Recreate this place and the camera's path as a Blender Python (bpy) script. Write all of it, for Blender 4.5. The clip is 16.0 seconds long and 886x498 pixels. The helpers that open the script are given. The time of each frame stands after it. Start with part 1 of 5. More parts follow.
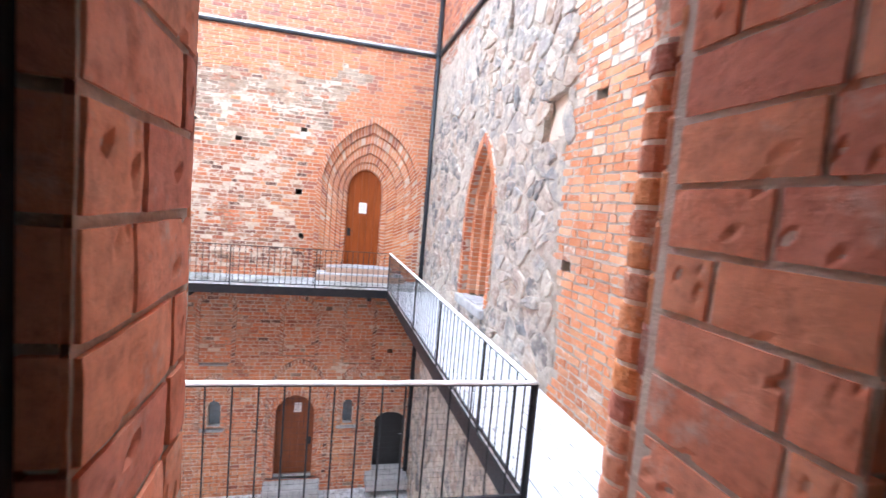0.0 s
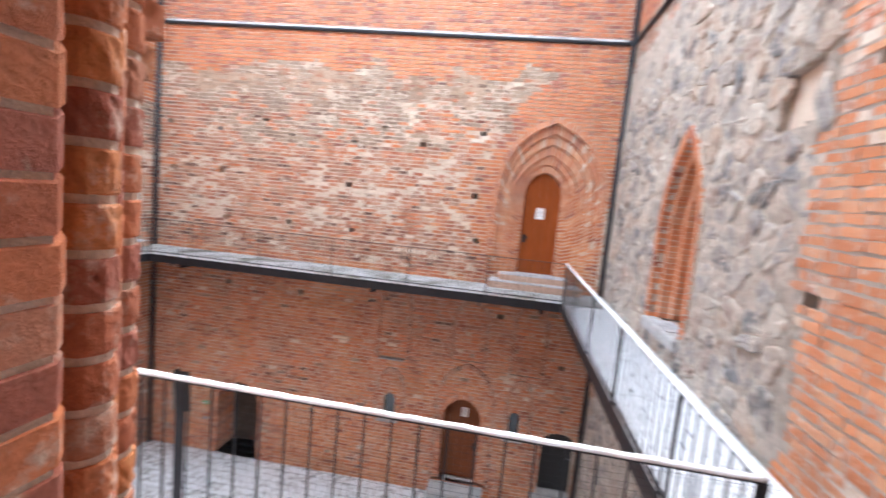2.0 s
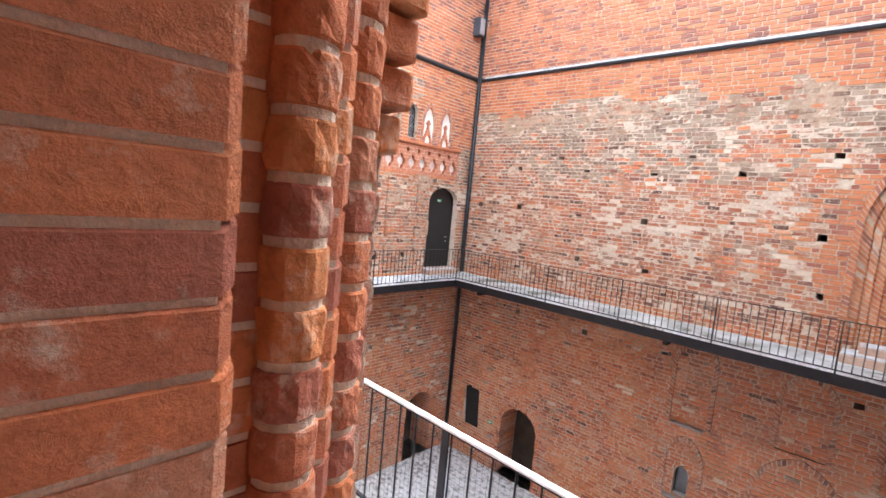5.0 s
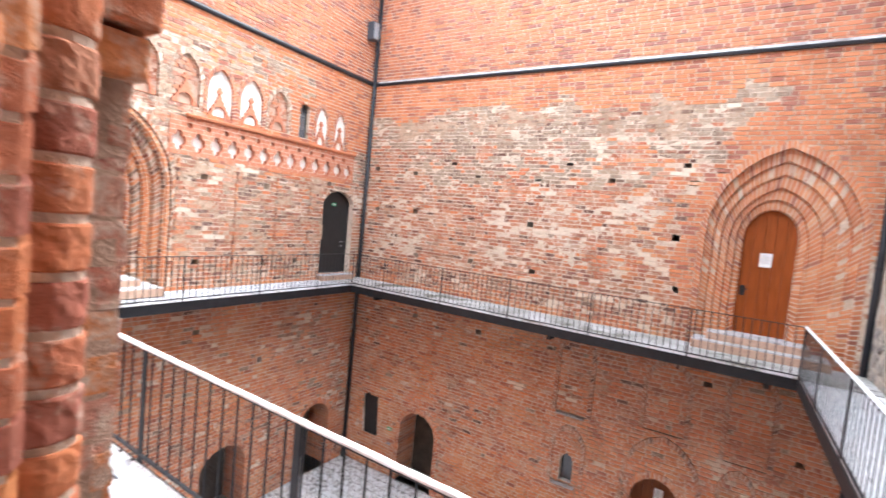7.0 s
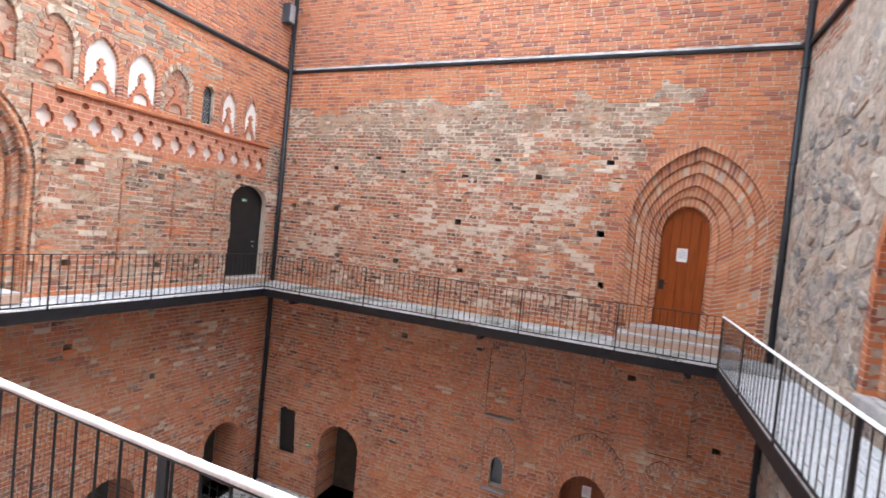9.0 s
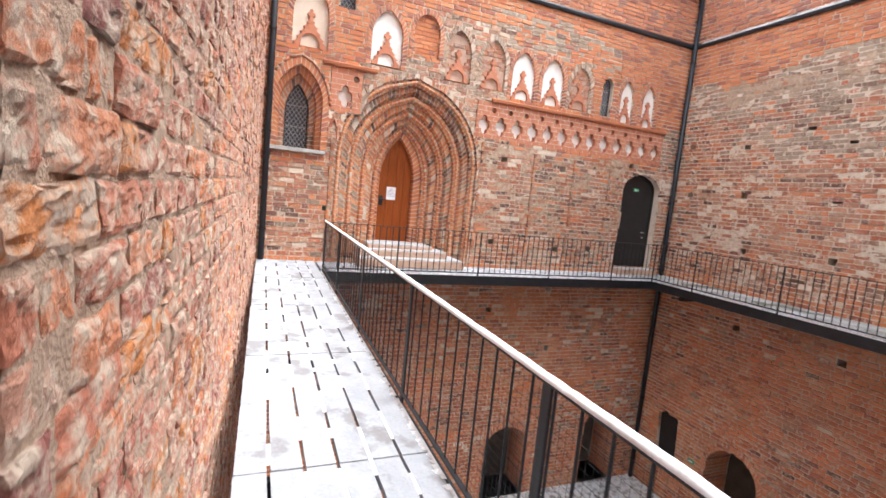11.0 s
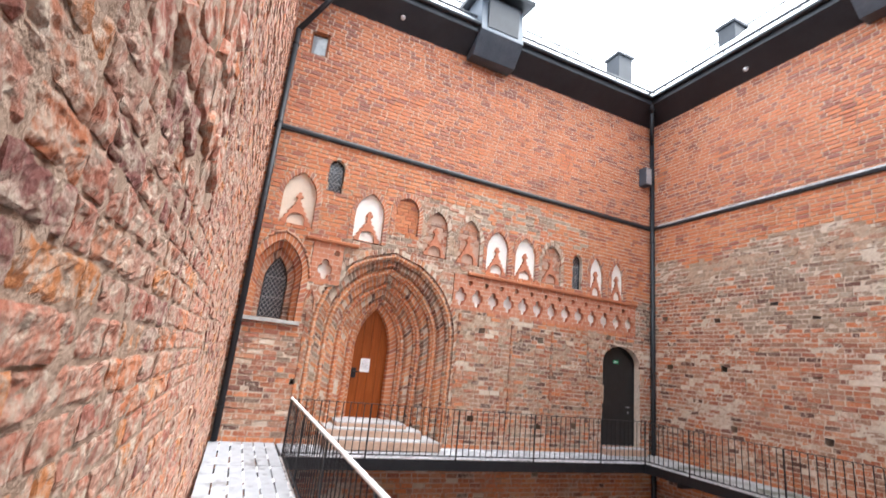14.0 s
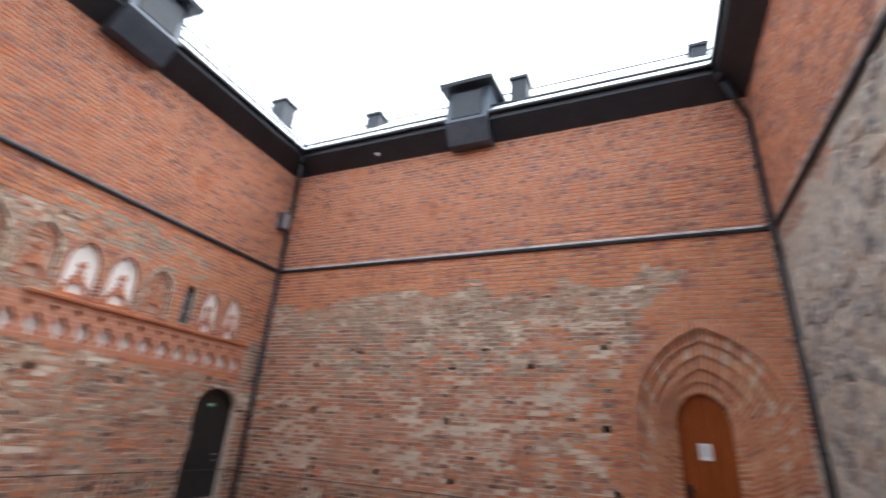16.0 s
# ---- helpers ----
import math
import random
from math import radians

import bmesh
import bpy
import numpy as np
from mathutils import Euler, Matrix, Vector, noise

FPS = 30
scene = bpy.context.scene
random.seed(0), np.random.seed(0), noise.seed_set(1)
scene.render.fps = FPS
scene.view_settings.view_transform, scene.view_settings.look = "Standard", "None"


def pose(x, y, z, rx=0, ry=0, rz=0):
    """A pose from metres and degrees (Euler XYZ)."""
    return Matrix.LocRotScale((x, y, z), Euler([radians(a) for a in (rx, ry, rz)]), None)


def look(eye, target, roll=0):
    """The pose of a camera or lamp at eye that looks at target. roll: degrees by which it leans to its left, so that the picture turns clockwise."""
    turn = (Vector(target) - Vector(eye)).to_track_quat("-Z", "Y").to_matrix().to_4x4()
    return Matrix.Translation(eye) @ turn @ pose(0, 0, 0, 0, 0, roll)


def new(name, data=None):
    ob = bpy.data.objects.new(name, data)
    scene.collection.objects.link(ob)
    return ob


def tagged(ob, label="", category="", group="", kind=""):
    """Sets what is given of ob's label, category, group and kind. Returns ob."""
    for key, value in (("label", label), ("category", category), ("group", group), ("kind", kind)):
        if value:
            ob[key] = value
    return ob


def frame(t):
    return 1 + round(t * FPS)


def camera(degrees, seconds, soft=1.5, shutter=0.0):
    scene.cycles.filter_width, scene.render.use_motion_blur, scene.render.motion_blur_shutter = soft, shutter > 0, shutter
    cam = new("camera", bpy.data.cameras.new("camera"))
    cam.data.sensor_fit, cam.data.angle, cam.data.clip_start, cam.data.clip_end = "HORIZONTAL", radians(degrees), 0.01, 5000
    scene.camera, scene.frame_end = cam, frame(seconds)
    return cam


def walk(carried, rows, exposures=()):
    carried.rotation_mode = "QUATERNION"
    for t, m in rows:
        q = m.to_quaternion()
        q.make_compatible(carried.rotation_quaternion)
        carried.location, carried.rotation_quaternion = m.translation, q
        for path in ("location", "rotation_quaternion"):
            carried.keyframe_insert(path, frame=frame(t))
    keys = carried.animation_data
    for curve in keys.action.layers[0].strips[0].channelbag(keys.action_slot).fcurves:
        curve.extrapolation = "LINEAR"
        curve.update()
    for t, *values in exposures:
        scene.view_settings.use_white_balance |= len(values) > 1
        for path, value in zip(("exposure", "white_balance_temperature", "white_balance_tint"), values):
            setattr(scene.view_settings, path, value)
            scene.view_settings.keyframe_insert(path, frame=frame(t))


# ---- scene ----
cam = camera(87.3, 16.0, shutter=0.5)
PATH = [
    (0, (10.158, -12.955, 2.151), (10.647, -11.023, 1.978), 4.9),
    (0.5, (10.192, -12.766, 2.135), (10.509, -10.799, 1.956), 5.1),
    (1, (10.211, -12.63, 2.161), (10.449, -10.653, 1.981), 5.3),
    (1.5, (10.286, -12.486, 2.185), (10.48, -10.504, 1.996), 5.5),
    (2, (10.324, -12.314, 2.173), (10.055, -10.344, 1.951), 5.5),
    (2.5, (10.283, -12.109, 2.166), (9.58, -10.253, 1.919), 5.1),
    (3, (10.331, -12.018, 2.189), (9.554, -10.189, 1.965), 5.2),
    (3.5, (10.426, -11.985, 2.16), (9.672, -10.144, 1.959), 5.6),
    (4, (10.29, -11.964, 2.282), (9.36, -10.208, 2.055), 5.8),
    (4.2, (10.221, -11.948, 2.303), (9.066, -10.335, 2.046), 5.4),
    (6.3, (10.316, -11.852, 2.279), (8.9, -10.453, 2.091), 5.4),
    (6.5, (10.345, -11.815, 2.264), (9.041, -10.308, 2.097), 5.4),
    (7, (10.46, -11.689, 2.169), (9.412, -9.991, 2.043), 5.6),
    (7.5, (10.467, -11.556, 2.111), (9.677, -9.721, 2.026), 5.8),
    (8, (10.381, -11.393, 2.052), (9.729, -9.504, 1.985), 6.0),
    (8.2, (10.302, -11.36, 2.036), (9.654, -9.469, 1.969), 6.0),
    (10.3, (9.994, -10.884, 1.584), (8.611, -9.445, 1.457), 6.0),
    (10.5, (9.957, -10.894, 1.552), (8.434, -9.608, 1.389), 6.1),
    (11, (9.898, -10.944, 1.591), (8.062, -10.182, 1.369), 5.7),
    (11.5, (9.744, -10.897, 1.653), (7.897, -10.161, 1.443), 5.8),
    (12, (9.683, -10.933, 1.721), (7.832, -10.198, 1.531), 5.8),
    (12.5, (9.716, -10.886, 1.727), (7.851, -10.173, 1.613), 5.6),
    (13, (9.796, -10.851, 1.745), (7.934, -10.123, 1.794), 5.8),
    (13.5, (9.786, -10.879, 1.725), (7.947, -10.138, 1.994), 5.9),
    (14, (9.789, -10.859, 1.75), (8.002, -10.1, 2.23), 6.1),
    (14.5, (9.751, -10.874, 1.807), (8.022, -10.046, 2.38), 6.2),
    (15, (9.784, -10.776, 1.844), (8.169, -9.782, 2.48), 5.9),
    (15.5, (9.881, -10.683, 1.862), (8.59, -9.325, 2.561), 5.3),
    (16, (10.186, -10.461, 1.887), (9.429, -8.77, 2.641), 4.0),
]
walk(cam, [(t, look(e, g, r)) for t, e, g, r in PATH], exposures=[(0.0, 3.32, 5500, 6), (1.5, 3.06, 5700, 6), (2.5, 2.77, 5900, 6), (3.5, 2.77, 5950, 6), (6.5, 2.98, 6050, 7), (7.0, 3.0, 6050, 7), (8.0, 2.7, 5980, 6), (11.0, 2.3, 6250, 7), (12.5, 2.25, 6250, 7), (14.5, 2.15, 6200, 7), (15.2, 2.05, 6200, 7), (16.0, 1.5, 6100, 7)])

# ---- world and light: a bright overcast winter day ----
world = bpy.data.worlds.new("world")
scene.world = world
world.use_nodes = True
wn = world.node_tree.nodes
wl = world.node_tree.links
sky = wn.new("ShaderNodeTexSky")
sky.sky_type = "NISHITA"
sky.sun_disc = False
sky.sun_elevation, sky.sun_rotation = radians(63), radians(29)
sky.dust_density, sky.air_density = 4.0, 1.0
cloud = wn.new("ShaderNodeMixRGB")
cloud.inputs[0].default_value = 0.8
cloud.inputs[2].default_value = (9.6, 9.9, 10.3, 1)
wl.new(sky.outputs[0], cloud.inputs[1])
wl.new(cloud.outputs[0], wn["Background"].inputs[0])
wn["Background"].inputs[1].default_value = 0.13
sun_data = bpy.data.lights.new("sun", "SUN")
sun_data.energy, sun_data.angle, sun_data.color = 1.2, radians(40), (1.0, 0.97, 0.93)
sun = new("sun", sun_data)
sun.matrix_world = look((0, 0, 20), (-5, -9, 0))


# ---- materials ----
def ramp(nt, stops):
    r = nt.nodes.new("ShaderNodeValToRGB")
    r.color_ramp.interpolation = "LINEAR"
    e = r.color_ramp.elements
    while len(e) < len(stops):
        e.new(0.5)
    for i, (p, c) in enumerate(stops):
        e[i].position, e[i].color = p, (*c, 1)
    return r


def base_mat(name, rough=0.9, metal=0.0):
    m = bpy.data.materials.new(name)
    m.use_nodes = True
    b = m.node_tree.nodes["Principled BSDF"]
    b.inputs["Roughness"].default_value = rough
    b.inputs["Metallic"].default_value = metal
    return m, m.node_tree, b


def noise_node(nt, scale, detail=6, rough=0.6):
    tc = nt.nodes.new("ShaderNodeNewGeometry")
    n = nt.nodes.new("ShaderNodeTexNoise")
    n.inputs["Scale"].default_value, n.inputs["Detail"].default_value, n.inputs["Roughness"].default_value = scale, detail, rough
    nt.links.new(tc.outputs["Position"], n.inputs["Vector"])
    return n


def mixrgb(nt, kind, fac, a, b):
    x = nt.nodes.new("ShaderNodeMixRGB")
    x.blend_type = kind
    for s, v in ((0, fac), (1, a), (2, b)):
        if hasattr(v, "is_linked"):
            nt.links.new(v, x.inputs[s])
        else:
            x.inputs[s].default_value = v if s == 0 else (*v, 1)
    return x.outputs[0]


def bump(nt, b, height, strength, dist):
    n = nt.nodes.new("ShaderNodeBump")
    n.inputs["Strength"].default_value, n.inputs["Distance"].default_value = strength, dist
    nt.links.new(height, n.inputs["Height"])
    nt.links.new(n.outputs[0], b.inputs["Normal"])


def brick_mat(name, colours, lime=0.12, limecol=(0.62, 0.52, 0.43), own=False, fine=60, relief=0.5, depth=0.012, wash=0.8, pits=0.75, haze=0.0, hazecol=(0.60, 0.50, 0.40)):
    """Fired clay: a colour of its own for each brick, mottled, with lime smears."""
    m, nt, b = base_mat(name, 0.92)
    if own:
        g = nt.nodes.new("ShaderNodeObjectInfo").outputs["Random"]
    else:
        g = nt.nodes.new("ShaderNodeNewGeometry").outputs["Random Per Island"]
    r = ramp(nt, [(i / len(colours), c) for i, c in enumerate(colours)])
    r.color_ramp.interpolation = "CONSTANT"
    nt.links.new(g, r.inputs[0])
    n1 = noise_node(nt, fine, 8, 0.7)
    n2 = noise_node(nt, 1.1, 5, 0.65)
    n3 = noise_node(nt, fine * 0.22, 6, 0.7)
    d = ramp(nt, [(0.3, (0.62, 0.58, 0.56)), (0.5, (1, 1, 1)), (0.75, (1.25, 1.2, 1.15))])
    nt.links.new(n1.outputs[0], d.inputs[0])
    c = mixrgb(nt, "MULTIPLY", pits, r.outputs[0], d.outputs[0])
    big = ramp(nt, [(0.3, (0.70, 0.66, 0.65)), (0.5, (1, 1, 1)), (0.72, (1.24, 1.16, 1.06))])
    nt.links.new(n2.outputs[0], big.inputs[0])
    c = mixrgb(nt, "MULTIPLY", wash, c, big.outputs[0])
    li = ramp(nt, [(0.60 - lime * 0.5, (0, 0, 0)), (0.74 - lime * 0.4, (1, 1, 1))])
    nt.links.new(n3.outputs[0], li.inputs[0])
    c = mixrgb(nt, "MIX", li.outputs[0], c, limecol)
    if haze:
        pos = nt.nodes.new("ShaderNodeNewGeometry")
        mp = nt.nodes.new("ShaderNodeMapping")
        mp.inputs["Scale"].default_value = (0.55, 0.55, 1.25)
        nt.links.new(pos.outputs["Position"], mp.inputs[0])
        for scale, lo, hi, col, k in ((1.5, 0.53, 0.68, hazecol, haze), (0.8, 0.55, 0.72, (0.15, 0.08, 0.055), haze * 0.75)):
            nz = nt.nodes.new("ShaderNodeTexNoise")
            nz.inputs["Scale"].default_value, nz.inputs["Detail"].default_value, nz.inputs["Roughness"].default_value = scale, 9, 0.68
            nt.links.new(mp.outputs[0], nz.inputs["Vector"])
            st = ramp(nt, [(lo, (0, 0, 0)), (hi, (k, k, k))])
            nt.links.new(nz.outputs[0], st.inputs[0])
            c = mixrgb(nt, "MIX", st.outputs[0], c, col)
    nt.links.new(c, b.inputs["Base Color"])
    h = nt.nodes.new("ShaderNodeMath")
    h.operation = "ADD"
    nt.links.new(n1.outputs[0], h.inputs[0])
    nt.links.new(n3.outputs[0], h.inputs[1])
    bump(nt, b, h.outputs[0], relief, depth)
    return m


def plain_mat(name, c1, c2, scale=8, rough=0.9, metal=0.0, relief=0.3, dist=0.01, spots=None):
    m, nt, b = base_mat(name, rough, metal)
    n1 = noise_node(nt, scale, 8, 0.65)
    r = ramp(nt, [(0.32, c1), (0.68, c2)])
    nt.links.new(n1.outputs[0], r.inputs[0])
    c = r.outputs[0]
    if spots:
        n2 = noise_node(nt, spots[0], 4, 0.6)
        s = ramp(nt, [(spots[1], (0, 0, 0)), (spots[1] + 0.08, (1, 1, 1))])
        nt.links.new(n2.outputs[0], s.inputs[0])
        c = mixrgb(nt, "MIX", s.outputs[0], c, spots[2])
    n4 = noise_node(nt, scale * 9, 5, 0.6)
    f = ramp(nt, [(0.3, (0.86, 0.86, 0.86)), (0.7, (1.1, 1.1, 1.1))])
    nt.links.new(n4.outputs[0], f.inputs[0])
    c = mixrgb(nt, "MULTIPLY", 0.7, c, f.outputs[0])
    nt.links.new(c, b.inputs["Base Color"])
    bump(nt, b, n4.outputs[0], relief, dist)
    return m


NEW = [(0.53, 0.205, 0.095), (0.47, 0.165, 0.08), (0.57, 0.24, 0.12), (0.50, 0.19, 0.09), (0.33, 0.13, 0.09), (0.54, 0.215, 0.10)]
TOP = [(0.51, 0.20, 0.105), (0.45, 0.165, 0.09), (0.53, 0.215, 0.115), (0.27, 0.115, 0.09), (0.48, 0.185, 0.095), (0.36, 0.14, 0.09), (0.50, 0.195, 0.10)]
ORANGE = [(0.56, 0.23, 0.105), (0.60, 0.27, 0.135), (0.52, 0.20, 0.09), (0.62, 0.32, 0.18), (0.55, 0.22, 0.10)]
OLD = [(0.42, 0.18, 0.105), (0.33, 0.14, 0.09), (0.46, 0.22, 0.135), (0.37, 0.195, 0.13), (0.22, 0.10, 0.075), (0.44, 0.175, 0.09), (0.44, 0.26, 0.175), (0.40, 0.15, 0.08), (0.30, 0.17, 0.115), (0.13, 0.065, 0.05), (0.37, 0.13, 0.07)]
LOW = [(0.54, 0.20, 0.10), (0.46, 0.165, 0.085), (0.58, 0.235, 0.12), (0.52, 0.22, 0.13), (0.36, 0.135, 0.085), (0.58, 0.21, 0.09), (0.54, 0.28, 0.175), (0.50, 0.175, 0.085), (0.55, 0.205, 0.10)]
PALE = [(0.66, 0.57, 0.47), (0.56, 0.43, 0.33), (0.70, 0.61, 0.51), (0.42, 0.17, 0.10), (0.56, 0.44, 0.34), (0.48, 0.27, 0.18), (0.40, 0.19, 0.12)]
GREY = [(0.25, 0.175, 0.13), (0.33, 0.245, 0.18), (0.19, 0.12, 0.09), (0.32, 0.15, 0.095), (0.27, 0.195, 0.145), (0.36, 0.275, 0.205)]
ROUGH = [(0.50, 0.17, 0.075), (0.40, 0.145, 0.095), (0.44, 0.185, 0.125), (0.42, 0.215, 0.155), (0.27, 0.10, 0.085), (0.52, 0.20, 0.07), (0.44, 0.165, 0.105), (0.47, 0.185, 0.10), (0.36, 0.13, 0.095), (0.43, 0.20, 0.145)]
M_NEW = brick_mat("brick_new", NEW, 0.0)
M_TOP = brick_mat("brick_upper", TOP, 0.0)
M_OLD = brick_mat("brick_old", OLD, 0.17, pits=1.0, haze=0.5)
M_LOW = brick_mat("brick_lower", LOW, 0.14, pits=1.0, wash=1.0, haze=0.45, hazecol=(0.56, 0.37, 0.25))
M_PALE = brick_mat("brick_pale", PALE, 0.30, (0.72, 0.63, 0.54))
M_GREY = brick_mat("brick_grey", GREY, 0.26, (0.43, 0.365, 0.295), pits=1.0)
M_ROUGH = brick_mat("brick_rough", ROUGH, 0.32, (0.54, 0.43, 0.345), fine=75, relief=0.9, depth=0.014, pits=0.9)
M_ROUGH_ONE = brick_mat("brick_rough_single", ROUGH, 0.32, (0.54, 0.43, 0.345), own=True, fine=75, relief=0.9, depth=0.014, pits=0.9)
JAMB = [(0.50, 0.175, 0.075), (0.42, 0.14, 0.07), (0.54, 0.21, 0.08), (0.34, 0.115, 0.075), (0.47, 0.16, 0.07), (0.45, 0.20, 0.12)]
M_JAMB_ONE = brick_mat("brick_jamb_single", JAMB, 0.10, (0.58, 0.46, 0.37), own=True, fine=34, relief=0.8, depth=0.016)
REVEAL = [(0.78, 0.33, 0.20), (0.74, 0.29, 0.17), (0.80, 0.36, 0.21), (0.76, 0.32, 0.18), (0.68, 0.27, 0.18)]
M_REVEAL_ONE = brick_mat("brick_reveal_single", REVEAL, 0.06, (0.62, 0.47, 0.38), own=True, fine=30, relief=0.5, depth=0.008, pits=0.8)
M_ORANGE = brick_mat("brick_orange", ORANGE, 0.12, haze=0.35, hazecol=(0.62, 0.50, 0.40))
SINGLE = {"brick_new": brick_mat("brick_new_single", NEW, 0.0, own=True), "brick_old": brick_mat("brick_old_single", OLD, 0.17, own=True, pits=1.0, haze=0.5), "brick_pale": brick_mat("brick_pale_single", PALE, 0.30, (0.72, 0.63, 0.54), own=True),
          "brick_grey": brick_mat("brick_grey_single", GREY, 0.26, (0.43, 0.365, 0.295), pits=1.0, own=True), "brick_lower": brick_mat("brick_lower_single", LOW, 0.14, own=True, pits=1.0, wash=1.0, haze=0.45, hazecol=(0.56, 0.37, 0.25)), "brick_upper": brick_mat("brick_upper_single", TOP, 0.0, own=True), "brick_orange": brick_mat("brick_orange_single", ORANGE, 0.12, own=True, haze=0.35, hazecol=(0.62, 0.50, 0.40))}
M_MORTAR = plain_mat("mortar", (0.50, 0.41, 0.33), (0.72, 0.62, 0.52), 14, 0.95, relief=0.6)
M_MORTAR_WALL = plain_mat("weathered_wall_mortar", (0.50, 0.40, 0.315), (0.74, 0.64, 0.535), 14, 0.95, relief=0.6, spots=(1.1, 0.57, (0.33, 0.235, 0.17)))
M_MORTAR_OLD = plain_mat("old_grey_mortar", (0.32, 0.215, 0.155), (0.49, 0.36, 0.275), 12, 0.95, relief=0.8, dist=0.02)
M_MORTAR_RED = plain_mat("mortar_dusty", (0.42, 0.27, 0.20), (0.56, 0.40, 0.31), 9, 0.95, relief=0.5)
STONES = [(0.31, 0.295, 0.28), (0.38, 0.355, 0.325), (0.22, 0.225, 0.235), (0.40, 0.315, 0.25), (0.48, 0.445, 0.39), (0.33, 0.265, 0.225), (0.29, 0.285, 0.28), (0.17, 0.17, 0.175)]
M_STONE = brick_mat("fieldstone", STONES, 0.30, (0.54, 0.48, 0.41), own=True, fine=22, relief=0.9, haze=0.55, hazecol=(0.46, 0.405, 0.335))
M_RUBBLE = plain_mat("rubble_mortar", (0.33, 0.285, 0.24), (0.60, 0.53, 0.455), 7, 0.95, relief=0.9, dist=0.025, spots=(2.2, 0.60, (0.40, 0.33, 0.26)))
M_STONE_ALL = brick_mat("fieldstone_rest", STONES, 0.30, (0.54, 0.48, 0.41), fine=22, relief=0.9, haze=0.55, hazecol=(0.46, 0.405, 0.335))
M_PLASTER = plain_mat("white_plaster", (0.80, 0.77, 0.72), (0.88, 0.86, 0.83), 5, 0.9, spots=(3, 0.70, (0.70, 0.63, 0.54)))
M_CREAM = plain_mat("cream_plaster", (0.62, 0.52, 0.42), (0.72, 0.62, 0.52), 5, 0.9)
M_TERRA = plain_mat("terracotta", (0.42, 0.15, 0.085), (0.54, 0.235, 0.14), 12, 0.9, relief=0.4)
M_IRON = plain_mat("black_iron", (0.012, 0.013, 0.017), (0.026, 0.027, 0.032), 6, 0.5, 0.3, 0.1)
M_SHEET = plain_mat("black_sheet_metal", (0.012, 0.015, 0.022), (0.024, 0.028, 0.036), 1.5, 0.5, 0.2, 0.05)
M_SLATE = plain_mat("blue_grey_sheet", (0.05, 0.065, 0.085), (0.08, 0.095, 0.12), 2, 0.5, 0.3, 0.05)
M_SNOW = plain_mat("snow", (0.74, 0.77, 0.82), (0.84, 0.86, 0.89), 6, 0.8, relief=0.4, dist=0.006)
M_SLUSH = plain_mat("slushy_snow", (0.24, 0.24, 0.25), (0.56, 0.58, 0.61), 3.5, 0.7, relief=0.4, dist=0.006)
M_PLANK = plain_mat("snowy_plank", (0.32, 0.34, 0.38), (0.43, 0.45, 0.49), 5, 0.75, relief=0.4, dist=0.006, spots=(2.6, 0.55, (0.25, 0.25, 0.26)))
M_DEEP_SNOW = plain_mat("fresh_snow_on_planks", (0.60, 0.63, 0.68), (0.72, 0.75, 0.79), 5, 0.75, relief=0.4, dist=0.006, spots=(2.6, 0.62, (0.44, 0.45, 0.48)))
M_GRATE = plain_mat("wet_snowy_plank", (0.20, 0.205, 0.18), (0.56, 0.58, 0.61), 1.3, 0.7, relief=0.3, dist=0.005, spots=(0.8, 0.56, (0.13, 0.135, 0.105)))


def cobble_mat():
    """Round cobbles with snow caught in the joints and in drifts."""
    m, nt, b = base_mat("cobbles_snow", 0.85)
    pos = nt.nodes.new("ShaderNodeNewGeometry")
    vo = nt.nodes.new("ShaderNodeTexVoronoi")
    vo.inputs["Scale"].default_value = 6.5
    nt.links.new(pos.outputs["Position"], vo.inputs["Vector"])
    tone = ramp(nt, [(0.1, (0.20, 0.20, 0.205)), (0.55, (0.36, 0.36, 0.37)), (0.9, (0.50, 0.49, 0.48))])
    nt.links.new(vo.outputs["Color"], tone.inputs[0])
    gap = ramp(nt, [(0.32, (0, 0, 0)), (0.62, (1, 1, 1))])
    nt.links.new(vo.outputs["Distance"], gap.inputs[0])
    c = mixrgb(nt, "MIX", gap.outputs[0], tone.outputs[0], (0.64, 0.66, 0.69))
    drift = noise_node(nt, 0.5, 6, 0.65)
    dr = ramp(nt, [(0.44, (0, 0, 0)), (0.66, (0.85, 0.85, 0.85))])
    nt.links.new(drift.outputs[0], dr.inputs[0])
    c = mixrgb(nt, "MIX", dr.outputs[0], c, (0.66, 0.68, 0.71))
    nt.links.new(c, b.inputs["Base Color"])
    inv = nt.nodes.new("ShaderNodeMath")
    inv.operation = "SUBTRACT"
    inv.inputs[0].default_value = 1.0
    nt.links.new(vo.outputs["Distance"], inv.inputs[1])
    bump(nt, b, inv.outputs[0], 0.7, 0.03)
    return m


